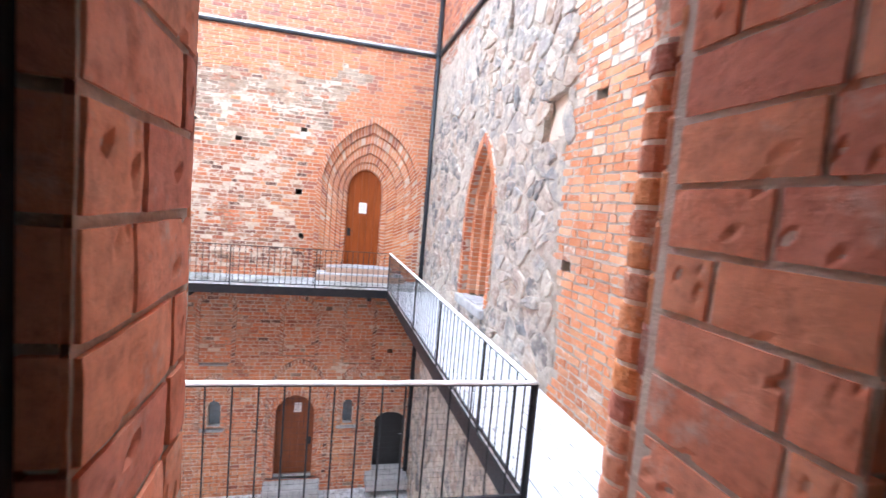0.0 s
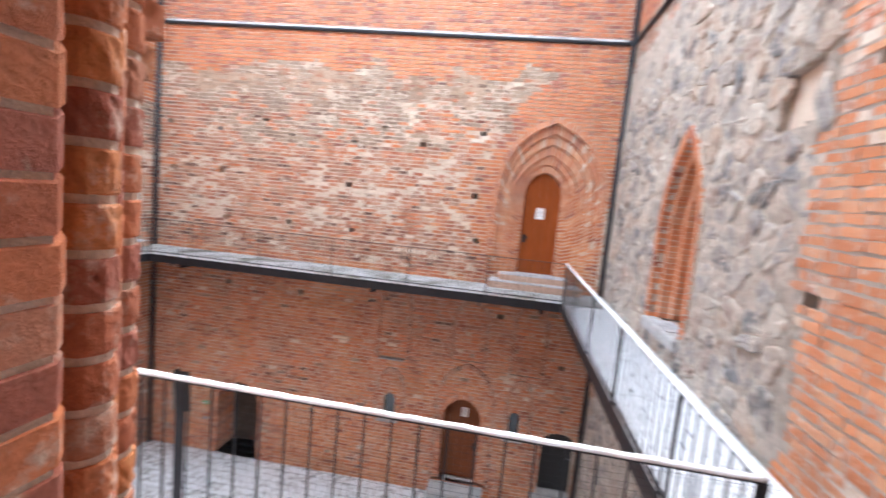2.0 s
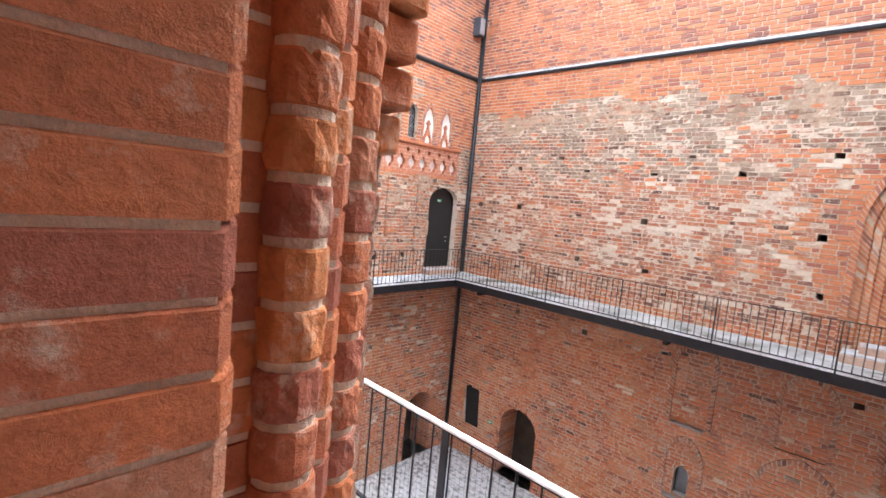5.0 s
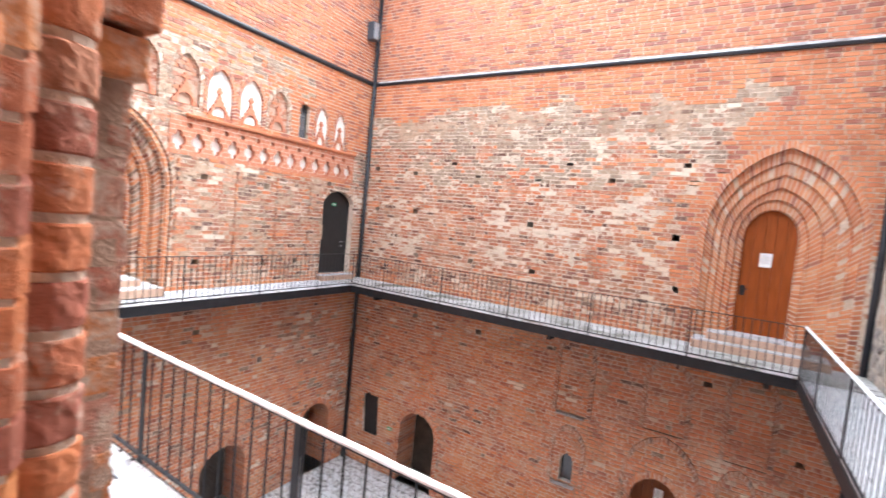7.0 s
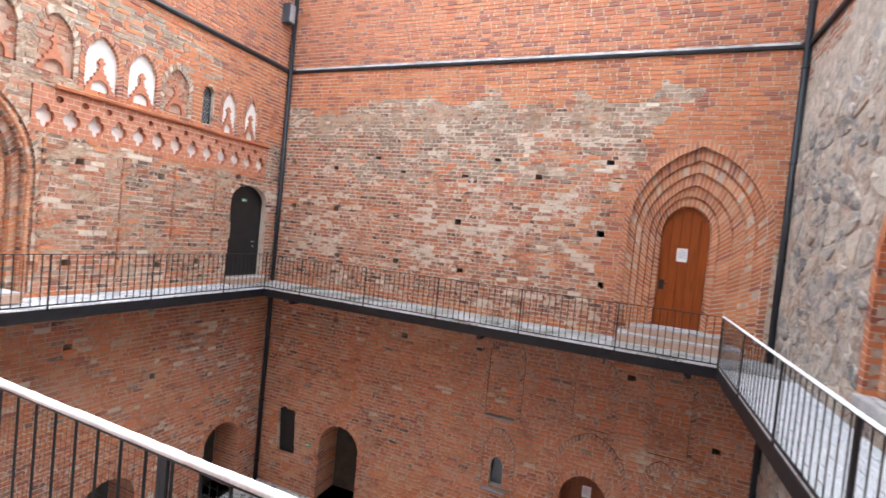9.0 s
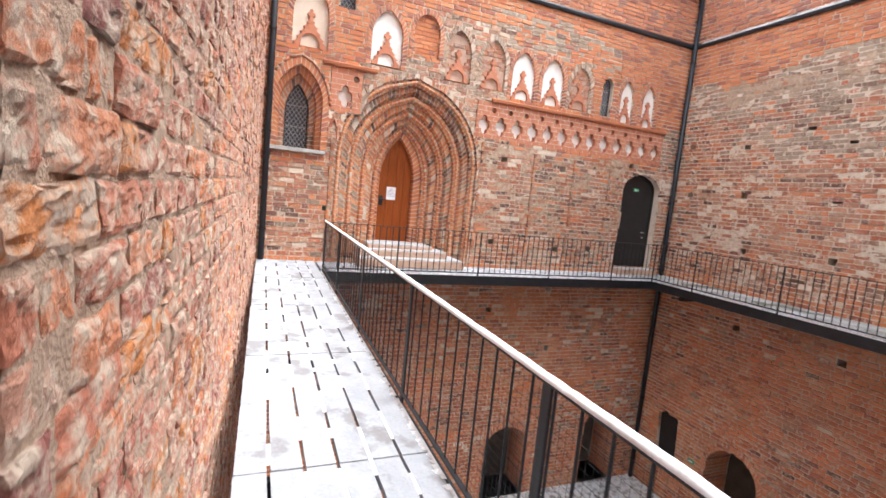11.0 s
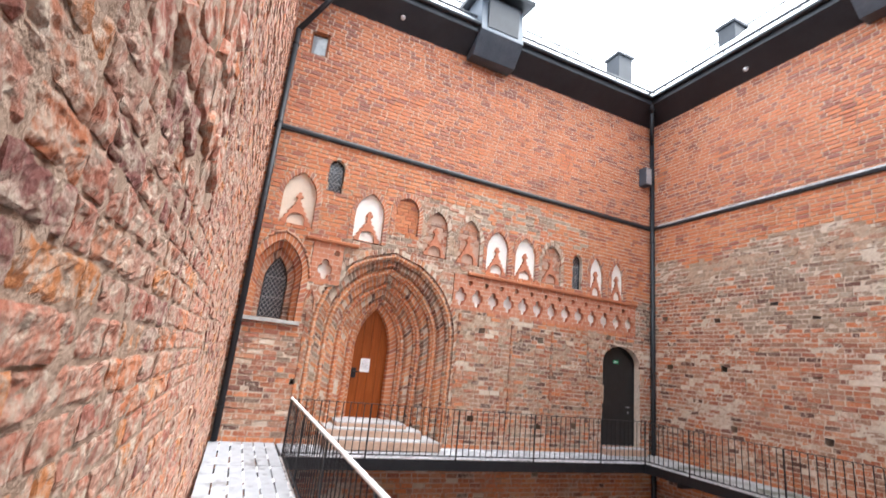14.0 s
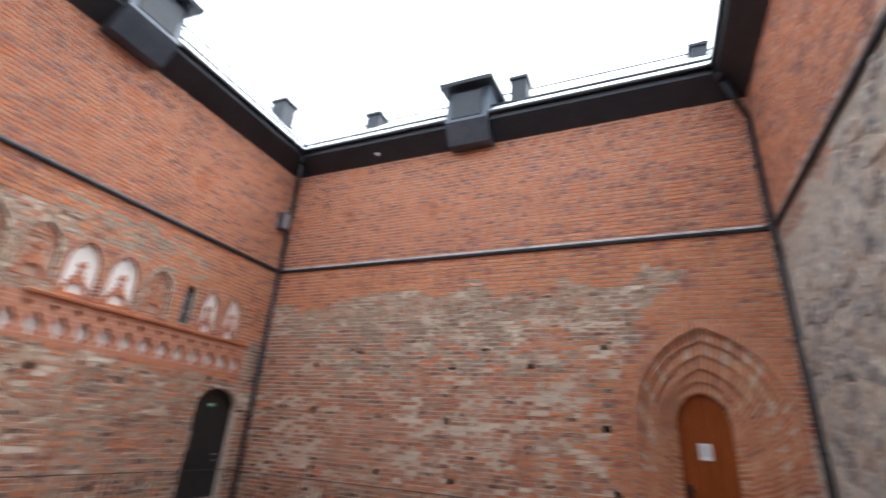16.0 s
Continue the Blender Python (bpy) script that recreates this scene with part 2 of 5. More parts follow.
M_GROUND = cobble_mat()
M_LIME = plain_mat("old_lime_render", (0.50, 0.40, 0.31), (0.74, 0.66, 0.56), 11, 0.95, relief=0.8, dist=0.015)
M_CRUST = plain_mat("crumbling_tan_mortar", (0.36, 0.245, 0.17), (0.58, 0.445, 0.335), 10, 0.95, relief=0.9, dist=0.02)
M_SILL = plain_mat("grey_stone_slab", (0.34, 0.34, 0.34), (0.50, 0.50, 0.50), 6, 0.85)
# even near-black tone, only for the door frame of the passage
M_NEAR_BLACK = plain_mat("near_black", (0.003, 0.003, 0.003), (0.006, 0.005, 0.005), 5, 0.95)
# invented pale tone, so the passage reflects light onto the door reveals
M_PASSAGE = plain_mat("pale_bounce_surface", (0.42, 0.37, 0.32), (0.56, 0.50, 0.44), 4, 0.95)
# dark tone that paints the shade at the back of wall openings
M_DARK = plain_mat("opening_shade", (0.05, 0.042, 0.036), (0.09, 0.075, 0.06), 4, 0.95)
# paint of the black doors; also the painted shade in the square window
M_BLACKDOOR_SHADE = plain_mat("black_door_and_shade", (0.010, 0.011, 0.012), (0.018, 0.019, 0.021), 3, 0.55)
M_PAPER = plain_mat("paper", (0.80, 0.81, 0.84), (0.84, 0.85, 0.87), 3, 0.7, relief=0.05)
M_INK = plain_mat("grey_print", (0.42, 0.42, 0.45), (0.48, 0.48, 0.5), 3, 0.8, relief=0.05)
M_LEAD = plain_mat("lead_came", (0.30, 0.31, 0.33), (0.40, 0.41, 0.43), 8, 0.6, 0.4)
M_GREEN = plain_mat("green_sign", (0.03, 0.35, 0.16), (0.04, 0.42, 0.20), 5, 0.5, relief=0.05)
M_WHITE = plain_mat("white_lamp_body", (0.50, 0.51, 0.53), (0.58, 0.59, 0.61), 5, 0.4, relief=0.05)


def wood_mat(name, c1, c2):
    m, nt, b = base_mat(name, 0.5)
    b.inputs["Specular IOR Level"].default_value = 0.2
    tc = nt.nodes.new("ShaderNodeNewGeometry")
    mp = nt.nodes.new("ShaderNodeMapping")
    mp.inputs["Scale"].default_value = (26, 26, 1.3)
    n = nt.nodes.new("ShaderNodeTexNoise")
    n.inputs["Scale"].default_value, n.inputs["Detail"].default_value = 1.6, 8
    nt.links.new(tc.outputs["Position"], mp.inputs[0])
    nt.links.new(mp.outputs[0], n.inputs["Vector"])
    r = ramp(nt, [(0.3, c1), (0.7, c2)])
    nt.links.new(n.outputs[0], r.inputs[0])
    nt.links.new(r.outputs[0], b.inputs["Base Color"])
    bump(nt, b, n.outputs[0], 0.2, 0.004)
    return m


M_WOOD = wood_mat("varnished_wood", (0.20, 0.045, 0.009), (0.31, 0.078, 0.016))
M_WOOD_DARK = wood_mat("dark_wood", (0.16, 0.05, 0.02), (0.26, 0.085, 0.032))


def glass_mat(name, col, rough):
    m, nt, b = base_mat(name, rough)
    n = noise_node(nt, 9, 3)
    r = ramp(nt, [(0.3, tuple(c * 0.7 for c in col)), (0.7, col)])
    nt.links.new(n.outputs[0], r.inputs[0])
    nt.links.new(r.outputs[0], b.inputs["Base Color"])
    b.inputs["Specular IOR Level"].default_value = 0.8
    bump(nt, b, n.outputs[0], 0.15, 0.01)
    return m


M_GLASS = glass_mat("old_dark_glass", (0.035, 0.045, 0.06), 0.12)
# pale base colour carries the bright sky reflection of the top window
M_GLASS_REFLECTION = glass_mat("painted_reflection_pane", (0.30, 0.33, 0.36), 0.05)
M_GLASS_DIM = glass_mat("dim_grey_pane", (0.10, 0.12, 0.14), 0.08)


# ---- mesh helpers ----
class MB:
    """Collects vertices and faces of one mesh."""

    def __init__(self):
        self.v, self.f, self.mi = [], [], []

    def add(self, verts, faces, mi=0):
        o = len(self.v)
        self.v.extend(verts)
        self.f.extend([tuple(i + o for i in f) for f in faces])
        self.mi.extend([mi] * len(faces))
        return self

    def box(self, x0, x1, y0, y1, z0, z1, mi=0):
        vs = [(x, y, z) for x in (x0, x1) for y in (y0, y1) for z in (z0, z1)]
        return self.add(vs, [(0, 1, 3, 2), (4, 6, 7, 5), (0, 4, 5, 1), (2, 3, 7, 6), (0, 2, 6, 4), (1, 5, 7, 3)], mi)

    def tube(self, p, q, r, n=10, r2=None, mi=0):
        p, q = Vector(p), Vector(q)
        d = (q - p).normalized()
        a = d.orthogonal().normalized()
        b = d.cross(a)
        vs = []
        for c, rad in ((p, r), (q, r if r2 is None else r2)):
            for i in range(n):
                t = 2 * math.pi * i / n
                vs.append(tuple(c + rad * (math.cos(t) * a + math.sin(t) * b)))
        fs = [(i, (i + 1) % n, n + (i + 1) % n, n + i) for i in range(n)]
        fs += [tuple(range(n - 1, -1, -1)), tuple(range(n, 2 * n))]
        return self.add(vs, fs, mi)

    def prism(self, poly, w0, w1, mi=0):
        """A closed outline in (u, v), given depth from w0 to w1."""
        n = len(poly)
        vs = [(u, v, w0) for u, v in poly] + [(u, v, w1) for u, v in poly]
        fs = [(i, (i + 1) % n, n + (i + 1) % n, n + i) for i in range(n)]
        fs += [tuple(range(n - 1, -1, -1)), tuple(range(n, 2 * n))]
        return self.add(vs, fs, mi)

    def mesh(self, name, mats, bevel=0.0, smooth=False):
        me = bpy.data.meshes.new(name)
        me.from_pydata(self.v, [], self.f)
        for m in mats:
            me.materials.append(m)
        if len(mats) > 1:
            me.polygons.foreach_set("material_index", self.mi)
        bm = bmesh.new()
        bm.from_mesh(me)
        bmesh.ops.recalc_face_normals(bm, faces=bm.faces)
        if bevel:
            sharp = [e for e in bm.edges if len(e.link_faces) == 2 and e.calc_face_angle(0) > 0.5]
            bmesh.ops.bevel(bm, geom=sharp, offset=bevel, segments=2, affect="EDGES", profile=0.6)
        bm.to_mesh(me)
        bm.free()
        if smooth:
            me.polygons.foreach_set("use_smooth", [True] * len(me.polygons))
        return me


def part(name, mb, mat, parent=None, label="", bevel=0.0, smooth=False, m=None, kind="", category=""):
    mats = mat if isinstance(mat, (list, tuple)) else [mat]
    ob = new(name, mb.mesh(name, mats, bevel, smooth))
    if parent:
        ob.parent = parent
    if m is not None:
        ob.matrix_basis = m
    return tagged(ob, label, category, "", kind)


def thing(name, m, label, category, group="", kind=""):
    ob = new(name)
    ob.empty_display_size = 0.1
    ob.matrix_basis = m
    return tagged(ob, label, category, group, kind)


def wall_frame(origin, u, n):
    """Wall axes: u along the wall, v up, w out of the wall."""
    u, n = Vector(u).normalized(), Vector(n).normalized()
    m = Matrix.Identity(4)
    for i, a in enumerate((u, Vector((0, 0, 1)), n)):
        for k in range(3):
            m[k][i] = a[k]
    m.translation = origin
    return m


def at(fr, u, v, w=0.0):
    return fr @ Matrix.Translation((u, v, w))


SLANT = 0.034
LX = 12.9
FN = wall_frame((0, 0, 0), (1, 0, 0), (0, -1, 0))
FW = wall_frame((0, 0, 0), (0, 1, 0), (1, 0, 0))
FE = wall_frame((LX, 0, 0), (0, -1, 0), (-1, 0, 0))
FS = wall_frame((0, -10.88, 0), (-1, SLANT, 0), (SLANT, 1, 0))
KS = math.hypot(1, SLANT)


def arch(u0, u1, v0, vs, va, pointed=True, n=9):
    """The outline of an opening with a pointed or round head, from the lower left foot over the head to the lower right."""
    c, h = (u0 + u1) / 2, (u1 - u0) / 2
    left = [(u0, v0), (u0, vs)]
    for i in range(1, n):
        t = i / n
        rise = va - vs
        rad = (h * h + rise * rise) / (2 * h)
        k = (math.sqrt(max(0, rad * rad - (t * rise) ** 2)) - rad + h) / h if pointed else math.sqrt(max(0, 1 - t * t))
        left.append((c - h * k, vs + rise * t))
    if not pointed:
        left += [(c - h * 0.24, vs + (va - vs) * 0.971), (c - h * 0.1, vs + (va - vs) * 0.995)]
    return left + [(c, va)] + [(2 * c - u, v) for u, v in reversed(left)]


def inside(poly, u, v):
    hit, j = False, len(poly) - 1
    for i in range(len(poly)):
        (a, b), (c, d) = poly[i], poly[j]
        if (b > v) != (d > v) and u < (c - a) * (v - b) / (d - b) + a:
            hit = not hit
        j = i
    return hit


def plate(outline, holes, w0, w1):
    """A flat plate with holes cut right through it, as vertices and faces."""
    cu = bpy.data.curves.new("outline", "CURVE")
    cu.dimensions, cu.fill_mode = "2D", "BOTH"
    cu.extrude = (w1 - w0) / 2
    for poly in [outline] + holes:
        s = cu.splines.new("POLY")
        s.points.add(len(poly) - 1)
        for p, (u, v) in zip(s.points, poly):
            p.co = (u, v, 0, 1)
        s.use_cyclic_u = True
    ob = bpy.data.objects.new("outline", cu)
    scene.collection.objects.link(ob)
    me = bpy.data.meshes.new_from_object(ob.evaluated_get(bpy.context.evaluated_depsgraph_get()))
    mb = MB()
    mb.add([(v.co.x, v.co.y, v.co.z + (w0 + w1) / 2) for v in me.vertices], [tuple(p.vertices) for p in me.polygons])
    bpy.data.objects.remove(ob)
    bpy.data.curves.remove(cu)
    bpy.data.meshes.remove(me)
    return mb


def zone_noise(u, v, s, k=0.0):
    return noise.fractal(Vector((u * s + k, v * s, k * 3.1)), 0.9, 2.0, 4)


def brick_spans(u0, u1, v0, v1, course, holes, rng, wild=0.0):
    """Lays courses of stretchers and headers and trims them at openings. Yields (ua, ub, va, vb)."""
    boxes = [(min(p[0] for p in h), max(p[0] for p in h), min(p[1] for p in h), max(p[1] for p in h), h) for h in holes]
    rows = int(round((v1 - v0) / course))
    for i in range(rows):
        va = v0 + i * course
        vb, vm = va + course, va + course / 2
        near = [b for b in boxes if b[2] <= vm <= b[3]]
        u = u0 - rng.random() * 0.25
        k = i
        while u < u1:
            w = 0.27 if k % 3 else 0.135
            w *= 1 + wild * (rng.random() - 0.5)
            k += 1
            a, b = max(u, u0), min(u + w, u1)
            u += w
            if b - a < 0.04:
                continue
            hit = [h for h in near if h[0] < b and h[1] > a]
            if hit:
                n = 6
                free = [not any(inside(h[4], a + (b - a) * (j + 0.5) / n, vm) for h in hit) for j in range(n)]
                if not any(free):
                    continue
                if not all(free):
                    js = [j for j in range(n) if free[j]]
                    a, b = a + (b - a) * js[0] / n, a + (b - a) * (js[-1] + 1) / n
            yield a, b, va, vb


def lay_bricks(name, wall, u0, u1, v0, v1, holes, zone, mats, course=0.1, seed=1, joint=0.023, proud=0.011, wild=0.1, jitter=0.004, single=None):
    """The facing bricks of a wall, each one a raised block. zone gives each its kind of brick, and whether it is worn."""
    rng = random.Random(seed)
    mb = MB()
    alone = 0
    for a, b, c, d in brick_spans(u0, u1, v0, v1, course, holes, rng, wild):
        k, worn = zone((a + b) / 2, (c + d) / 2, rng)
        if k < 0:
            continue
        j = joint / 2 * (1.0 if worn < 0.35 else 0.86)
        q = jitter * (1 + 2.0 * worn)
        w = proud + (rng.random() - 0.5) * 0.006 - worn * rng.random() * 0.022
        g = lambda: (rng.random() - 0.5) * 2 * q
        low = 0.0032 if worn < 0.9 else -0.001
        lift = lambda: max(low, w + g() * 0.5)
        w = max(w, 0.004)
        fr = [(a + j + g(), c + j + g(), lift()), (b - j + g(), c + j + g(), lift()), (b - j + g(), d - j + g(), lift()), (a + j + g(), d - j + g(), lift())]
        bk = [(a + j, c + j, -0.03), (b - j, c + j, -0.03), (b - j, d - j, -0.03), (a + j, d - j, -0.03)]
        fs = [(0, 1, 2, 3), (4, 5, 1, 0), (5, 6, 2, 1), (6, 7, 3, 2), (7, 4, 0, 3)]
        if single and alone < 298 and single[0] < a and b < single[1] and single[2] < c and d < single[3]:
            alone += 1
            me = bpy.data.meshes.new("brick")
            me.from_pydata(fr + bk, [], fs)
            me.materials.append(SINGLE[mats[k].name])
            new("brick", me).parent = wall
            continue
        mb.add(fr + bk, fs, k)
    return part(name, mb, mats, wall, kind="stuff")


def worn_brick(w, h, depth, rng, rough=0.006, pit=0.006, rare=0.22):
    """One near brick with a hand-made face, rounded edges and pits. Centred, the face towards +w."""
    nu, nv = (10, 6) if rough < 0.005 else (14, 8)
    mb = MB()
    off = rng.random() * 50
    grid = []
    for i in range(nv + 1):
        for k in range(nu + 1):
            s, t = k / nu, i / nv
            u, v = (s - 0.5) * w, (t - 0.5) * h
            edge = min(s, 1 - s) * w
            edge2 = min(t, 1 - t) * h
            drop = (min(rough, 0.006) if rough > 0.005 else 0.001) * (max(0, 1 - edge / 0.012) + 0.8 * max(0, 1 - edge2 / 0.010))
            z = zone_noise(u * 9, v * 9, 1.4, off) * rough - drop
            if rough > 0.005:
                z += rough * 0.35 * noise.noise(Vector((u * 85 + off, v * 85, off)))
            z -= pit * max(0.0, zone_noise(u * 26, v * 30, 1.5, off + 5) - rare) / 0.4
            if k in (0, nu) or i in (0, nv):
                u += zone_noise(u * 8, v * 8, 1, off + 9) * rough * 0.8
                v += zone_noise(u * 8, v * 8, 1, off + 17) * rough * 0.8
            grid.append((u, v, z))
    fs = [(i * (nu + 1) + k, i * (nu + 1) + k + 1, (i + 1) * (nu + 1) + k + 1, (i + 1) * (nu + 1) + k) for i in range(nv) for k in range(nu)]
    ring_ids = list(range(nu + 1)) + [(i + 1) * (nu + 1) - 1 for i in range(1, nv + 1)] + [nv * (nu + 1) + k for k in range(nu - 1, -1, -1)] + [i * (nu + 1) for i in range(nv - 1, 0, -1)]
    o = len(grid)
    vs = grid + [(grid[i][0], grid[i][1], -depth) for i in ring_ids]
    n = len(ring_ids)
    fs += [(ring_ids[i], o + i, o + (i + 1) % n, ring_ids[(i + 1) % n]) for i in range(n)]
    mb.add(vs, fs)
    return mb.mesh("brick", [])


def ring(name, outer, inner, w1, w0, parent, mats, seed=1, course=0.1, joint=0.021, nose=0.0, label="", skip=0.0, single=None, mix=None, wear=0.0):
    """A course of shaped bricks that follows an arch between two outlines, from w0 (back) to w1 (front)."""
    rng = random.Random(seed)

    def walk_along(poly):
        ds = [0.0]
        for p, q in zip(poly, poly[1:]):
            ds.append(ds[-1] + math.dist(p, q))
        return ds

    do, di = walk_along(outer), walk_along(inner)

    def on(poly, ds, t):
        d = t * ds[-1]
        for i in range(len(ds) - 1):
            if d <= ds[i + 1] or i == len(ds) - 2:
                k = (d - ds[i]) / max(1e-6, ds[i + 1] - ds[i])
                return (poly[i][0] + (poly[i + 1][0] - poly[i][0]) * k, poly[i][1] + (poly[i + 1][1] - poly[i][1]) * k)

    n = max(4, int(do[-1] / course))
    mb = MB()
    keep = mb
    for i in range(n):
        if rng.random() < skip:
            continue
        g = joint / 2 / course / n
        t0, t1 = i / n + g, (i + 1) / n - g
        a, b, c, d = on(outer, do, t0), on(outer, do, t1), on(inner, di, t1), on(inner, di, t0)
        q = (rng.random() - 0.5) * (0.007 + wear) - wear * 0.4
        kind = rng.choice(mix) if mix else 0
        loose_ = 0.003 + wear * 0.35
        mb = MB() if single else keep
        lay = []
        for w, k in ((w0, 0.0), (w1 - nose, 0.0), (w1, nose)):
            for p, r in ((a, d), (b, c), (c, b), (d, a)):
                inner_side = p in (c, d)
                f = k * 0.8 if k else 0.0
                L = max(1e-6, math.dist(p, r))
                s = f / L if inner_side else 0.0
                lay.append((p[0] + (r[0] - p[0]) * s + (rng.random() - 0.5) * loose_, p[1] + (r[1] - p[1]) * s + (rng.random() - 0.5) * loose_, w + (q if w != w0 else 0)))
        if nose:
            fs = [(8, 9, 10, 11)] + [(s * 4 + j, s * 4 + (j + 1) % 4, s * 4 + 4 + (j + 1) % 4, s * 4 + 4 + j) for s in (0, 1) for j in range(4)]
            mb.add(lay, fs, kind)
        else:
            mb.add(lay[:8], [(4, 5, 6, 7)] + [(j, (j + 1) % 4, 4 + (j + 1) % 4, 4 + j) for j in range(4)], kind)
        if single:
            part("brick", mb, mats, parent)
    if single:
        return None
    part("joint_mortar", plate(outer, [outset(inner, 0.007)], w0, w1 - nose - 0.006 - wear * 0.5), M_MORTAR, parent)
    if nose:
        part("joint_mortar", plate(outer, [outset(inner, nose * 0.85 + 0.004)], w1 - nose - 0.004 - wear * 0.5, w1 - 0.008 - wear * 0.7), M_MORTAR, parent)
    return part(name, mb, mats, parent, label, kind="stuff")


def outset(poly, d):
    """An arch outline pushed outwards by d (the feet stay at their height)."""
    c = sum(p[0] for p in poly) / len(poly)
    top = max(p[1] for p in poly)
    vs = poly[1][1]
    out = []
    for u, v in poly:
        k = max(0.0, (v - vs) / max(1e-6, top - vs))
        s = -1 if u < c - 1e-4 else (1 if u > c + 1e-4 else 0)
        out.append((u + s * d * (1 - 0.45 * k), v + d * 1.15 * k))
    return out

# ---- openings of the four walls (u, v) ----
GROUND = -6.15
TOPZ = 10.0
N_PORTAL = [arch(9.95, 12.56, 0.15, 2.5, 4.30), arch(10.11, 12.39, 0.15, 2.45, 4.02), arch(10.25, 12.22, 0.15, 2.4, 3.76), arch(10.40, 12.0, 0.15, 2.35, 3.5), arch(10.54, 11.76, 0.15, 2.35, 3.24, False), arch(10.66, 11.62, 0.30, 2.4, 3.04, False)]
N_SQ = [(0.80, -5.1), (0.71, -3.85), (0.9, -3.7), (1.34, -3.78), (1.42, -5.1)]
N_ARCH = arch(2.28, 3.6, GROUND, -4.5, -3.82, False)
N_LWIN = arch(7.38, 7.70, -4.2, -3.66, -3.42)
N_LDOOR = arch(9.09, 10.14, -5.8, -3.9, -3.31, False)
N_LWIN2 = arch(10.90, 11.18, -4.2, -3.65, -3.45, False)
N_LDOOR2 = arch(11.84, 12.72, -5.65, -4.15, -3.86, False)
W_PORTAL = [arch(-9.45 + 0.155 * i, -6.2 - 0.155 * i, 0.1 if i < 5 else 0.35, 2.25 - 0.055 * i, 4.06 - 0.155 * i) for i in range(8)]
W_DOOR = arch(-8.28, -7.48, 0.40, 1.9, 2.84)
W_BIG = [arch(-10.68, -9.76, 2.28, 3.18, 3.90), arch(-10.57, -9.88, 2.28, 3.12, 3.73), arch(-10.46, -10.0, 2.3, 3.02, 3.56)]
W_SMALL = arch(-9.58, -9.24, 5.10, 5.68, 5.89, False)
W_SMALL2 = arch(-2.89, -2.57, 4.05, 4.8, 5.0, False)
W_TOPWIN = [(-10.46, 8.2), (-10.48, 8.8), (-10.06, 8.85), (-10.06, 8.23)]
W_BLACK = arch(-1.78, -0.47, 0.16, 2.27, 2.73, False)
W_LOW1 = arch(-2.02, -0.82, GROUND, -4.5, -3.97, False)
W_LOW2 = arch(-5.15, -3.85, GROUND, -4.8, -4.2, False)
NICHES = [(-10.42, -9.74, 4.22, 5.40, "cream"), (-8.87, -8.21, 4.16, 5.30, "white"), (-7.97, -7.39, 4.52, 5.40, "brick"), (-7.21, -6.60, 4.14, 5.26, "ruin"), (-6.34, -5.72, 4.12, 5.23, "ruin"),
          (-5.53, -4.91, 4.0, 5.13, "white"), (-4.70, -4.08, 4.0, 5.13, "white"), (-3.88, -3.27, 4.05, 5.09, "ruin"), (-2.29, -1.85, 3.95, 5.05, "white"), (-1.54, -1.10, 3.93, 5.04, "white")]
NICHE_POLY = [arch(a, b, c, c + (d - c) * 0.55, d, k != "brick") for a, b, c, d, k in NICHES]
E_WIN = [arch(3.95, 5.47, 0.46, 1.9, 3.44), arch(4.08, 5.34, 0.48, 1.88, 3.24), arch(4.24, 5.19, 0.50, 1.85, 3.0), arch(4.40, 5.04, 0.52, 1.8, 2.72)]
E_SLOT = [(5.35, 5.05), (5.35, 6.0), (5.6, 6.0), (5.6, 5.05)]
E_NICHE = [(7.05, 3.1), (7.08, 3.68), (7.66, 3.76), (7.76, 3.15)]
E_LOW = arch(8.3, 9.1, GROUND, -3.9, -3.4)
DX0, DX1, DY0 = 1.19, 11.71, -1.555


def rail_y(x):
    return -9.70 - 0.021 * (x - DX0)


def su(x):
    return -x * KS


S_PORTAL = [arch(su(11.42), su(9.30), 0.0, 2.7, 4.05), arch(su(11.31), su(9.50), 0.0, 2.7, 3.85), arch(su(11.20), su(9.64), 0.0, 2.7, 3.6), arch(su(10.76), su(10.0), 0.0, 2.7, 3.4, False)]

N_HOLES = [(3.36, 3.85), (6.77, 3.84), (4.17, 3.44), (7.83, 3.48), (9.42, 3.88), (9.6, 3.49), (5.96, 3.44), (2.12, 2.34), (4.09, 2.26), (5.88, 2.26), (9.37, 2.27), (4.69, -0.9), (6.79, -0.91), (10.36, -0.87), (12.13, -2.05), (2.48, -0.86), (9.47, 1.10), (6.06, 1.02), (4.2, 1.06), (1.99, 3.48), (0.6, 2.3), (0.45, 3.6), (5.8, -5.5), (2.3, 1.0)]
W_HOLES = [(-5.49, 2.60), (-3.8, 2.58), (-1.6, 2.9), (-5.6, 0.62), (-3.75, 0.55), (-2.7, 0.6), (-3.65, -2.09), (-5.46, -1.07), (-3.78, -0.5), (-1.88, -0.43), (-9.0, -1.2), (-9.55, 1.1)]
E_HOLES = [(8.43, 3.52), (9.46, 3.16), (8.05, 1.6)]


def putlog(u, v, k=1.0):
    return [(u - 0.085 * k, v - 0.07), (u - 0.08 * k, v + 0.075), (u + 0.08 * k, v + 0.07), (u + 0.085 * k, v - 0.075)]


def rect(u0, u1, v0, v1):
    return [(u0, v0), (u0, v1), (u1, v1), (u1, v0)]


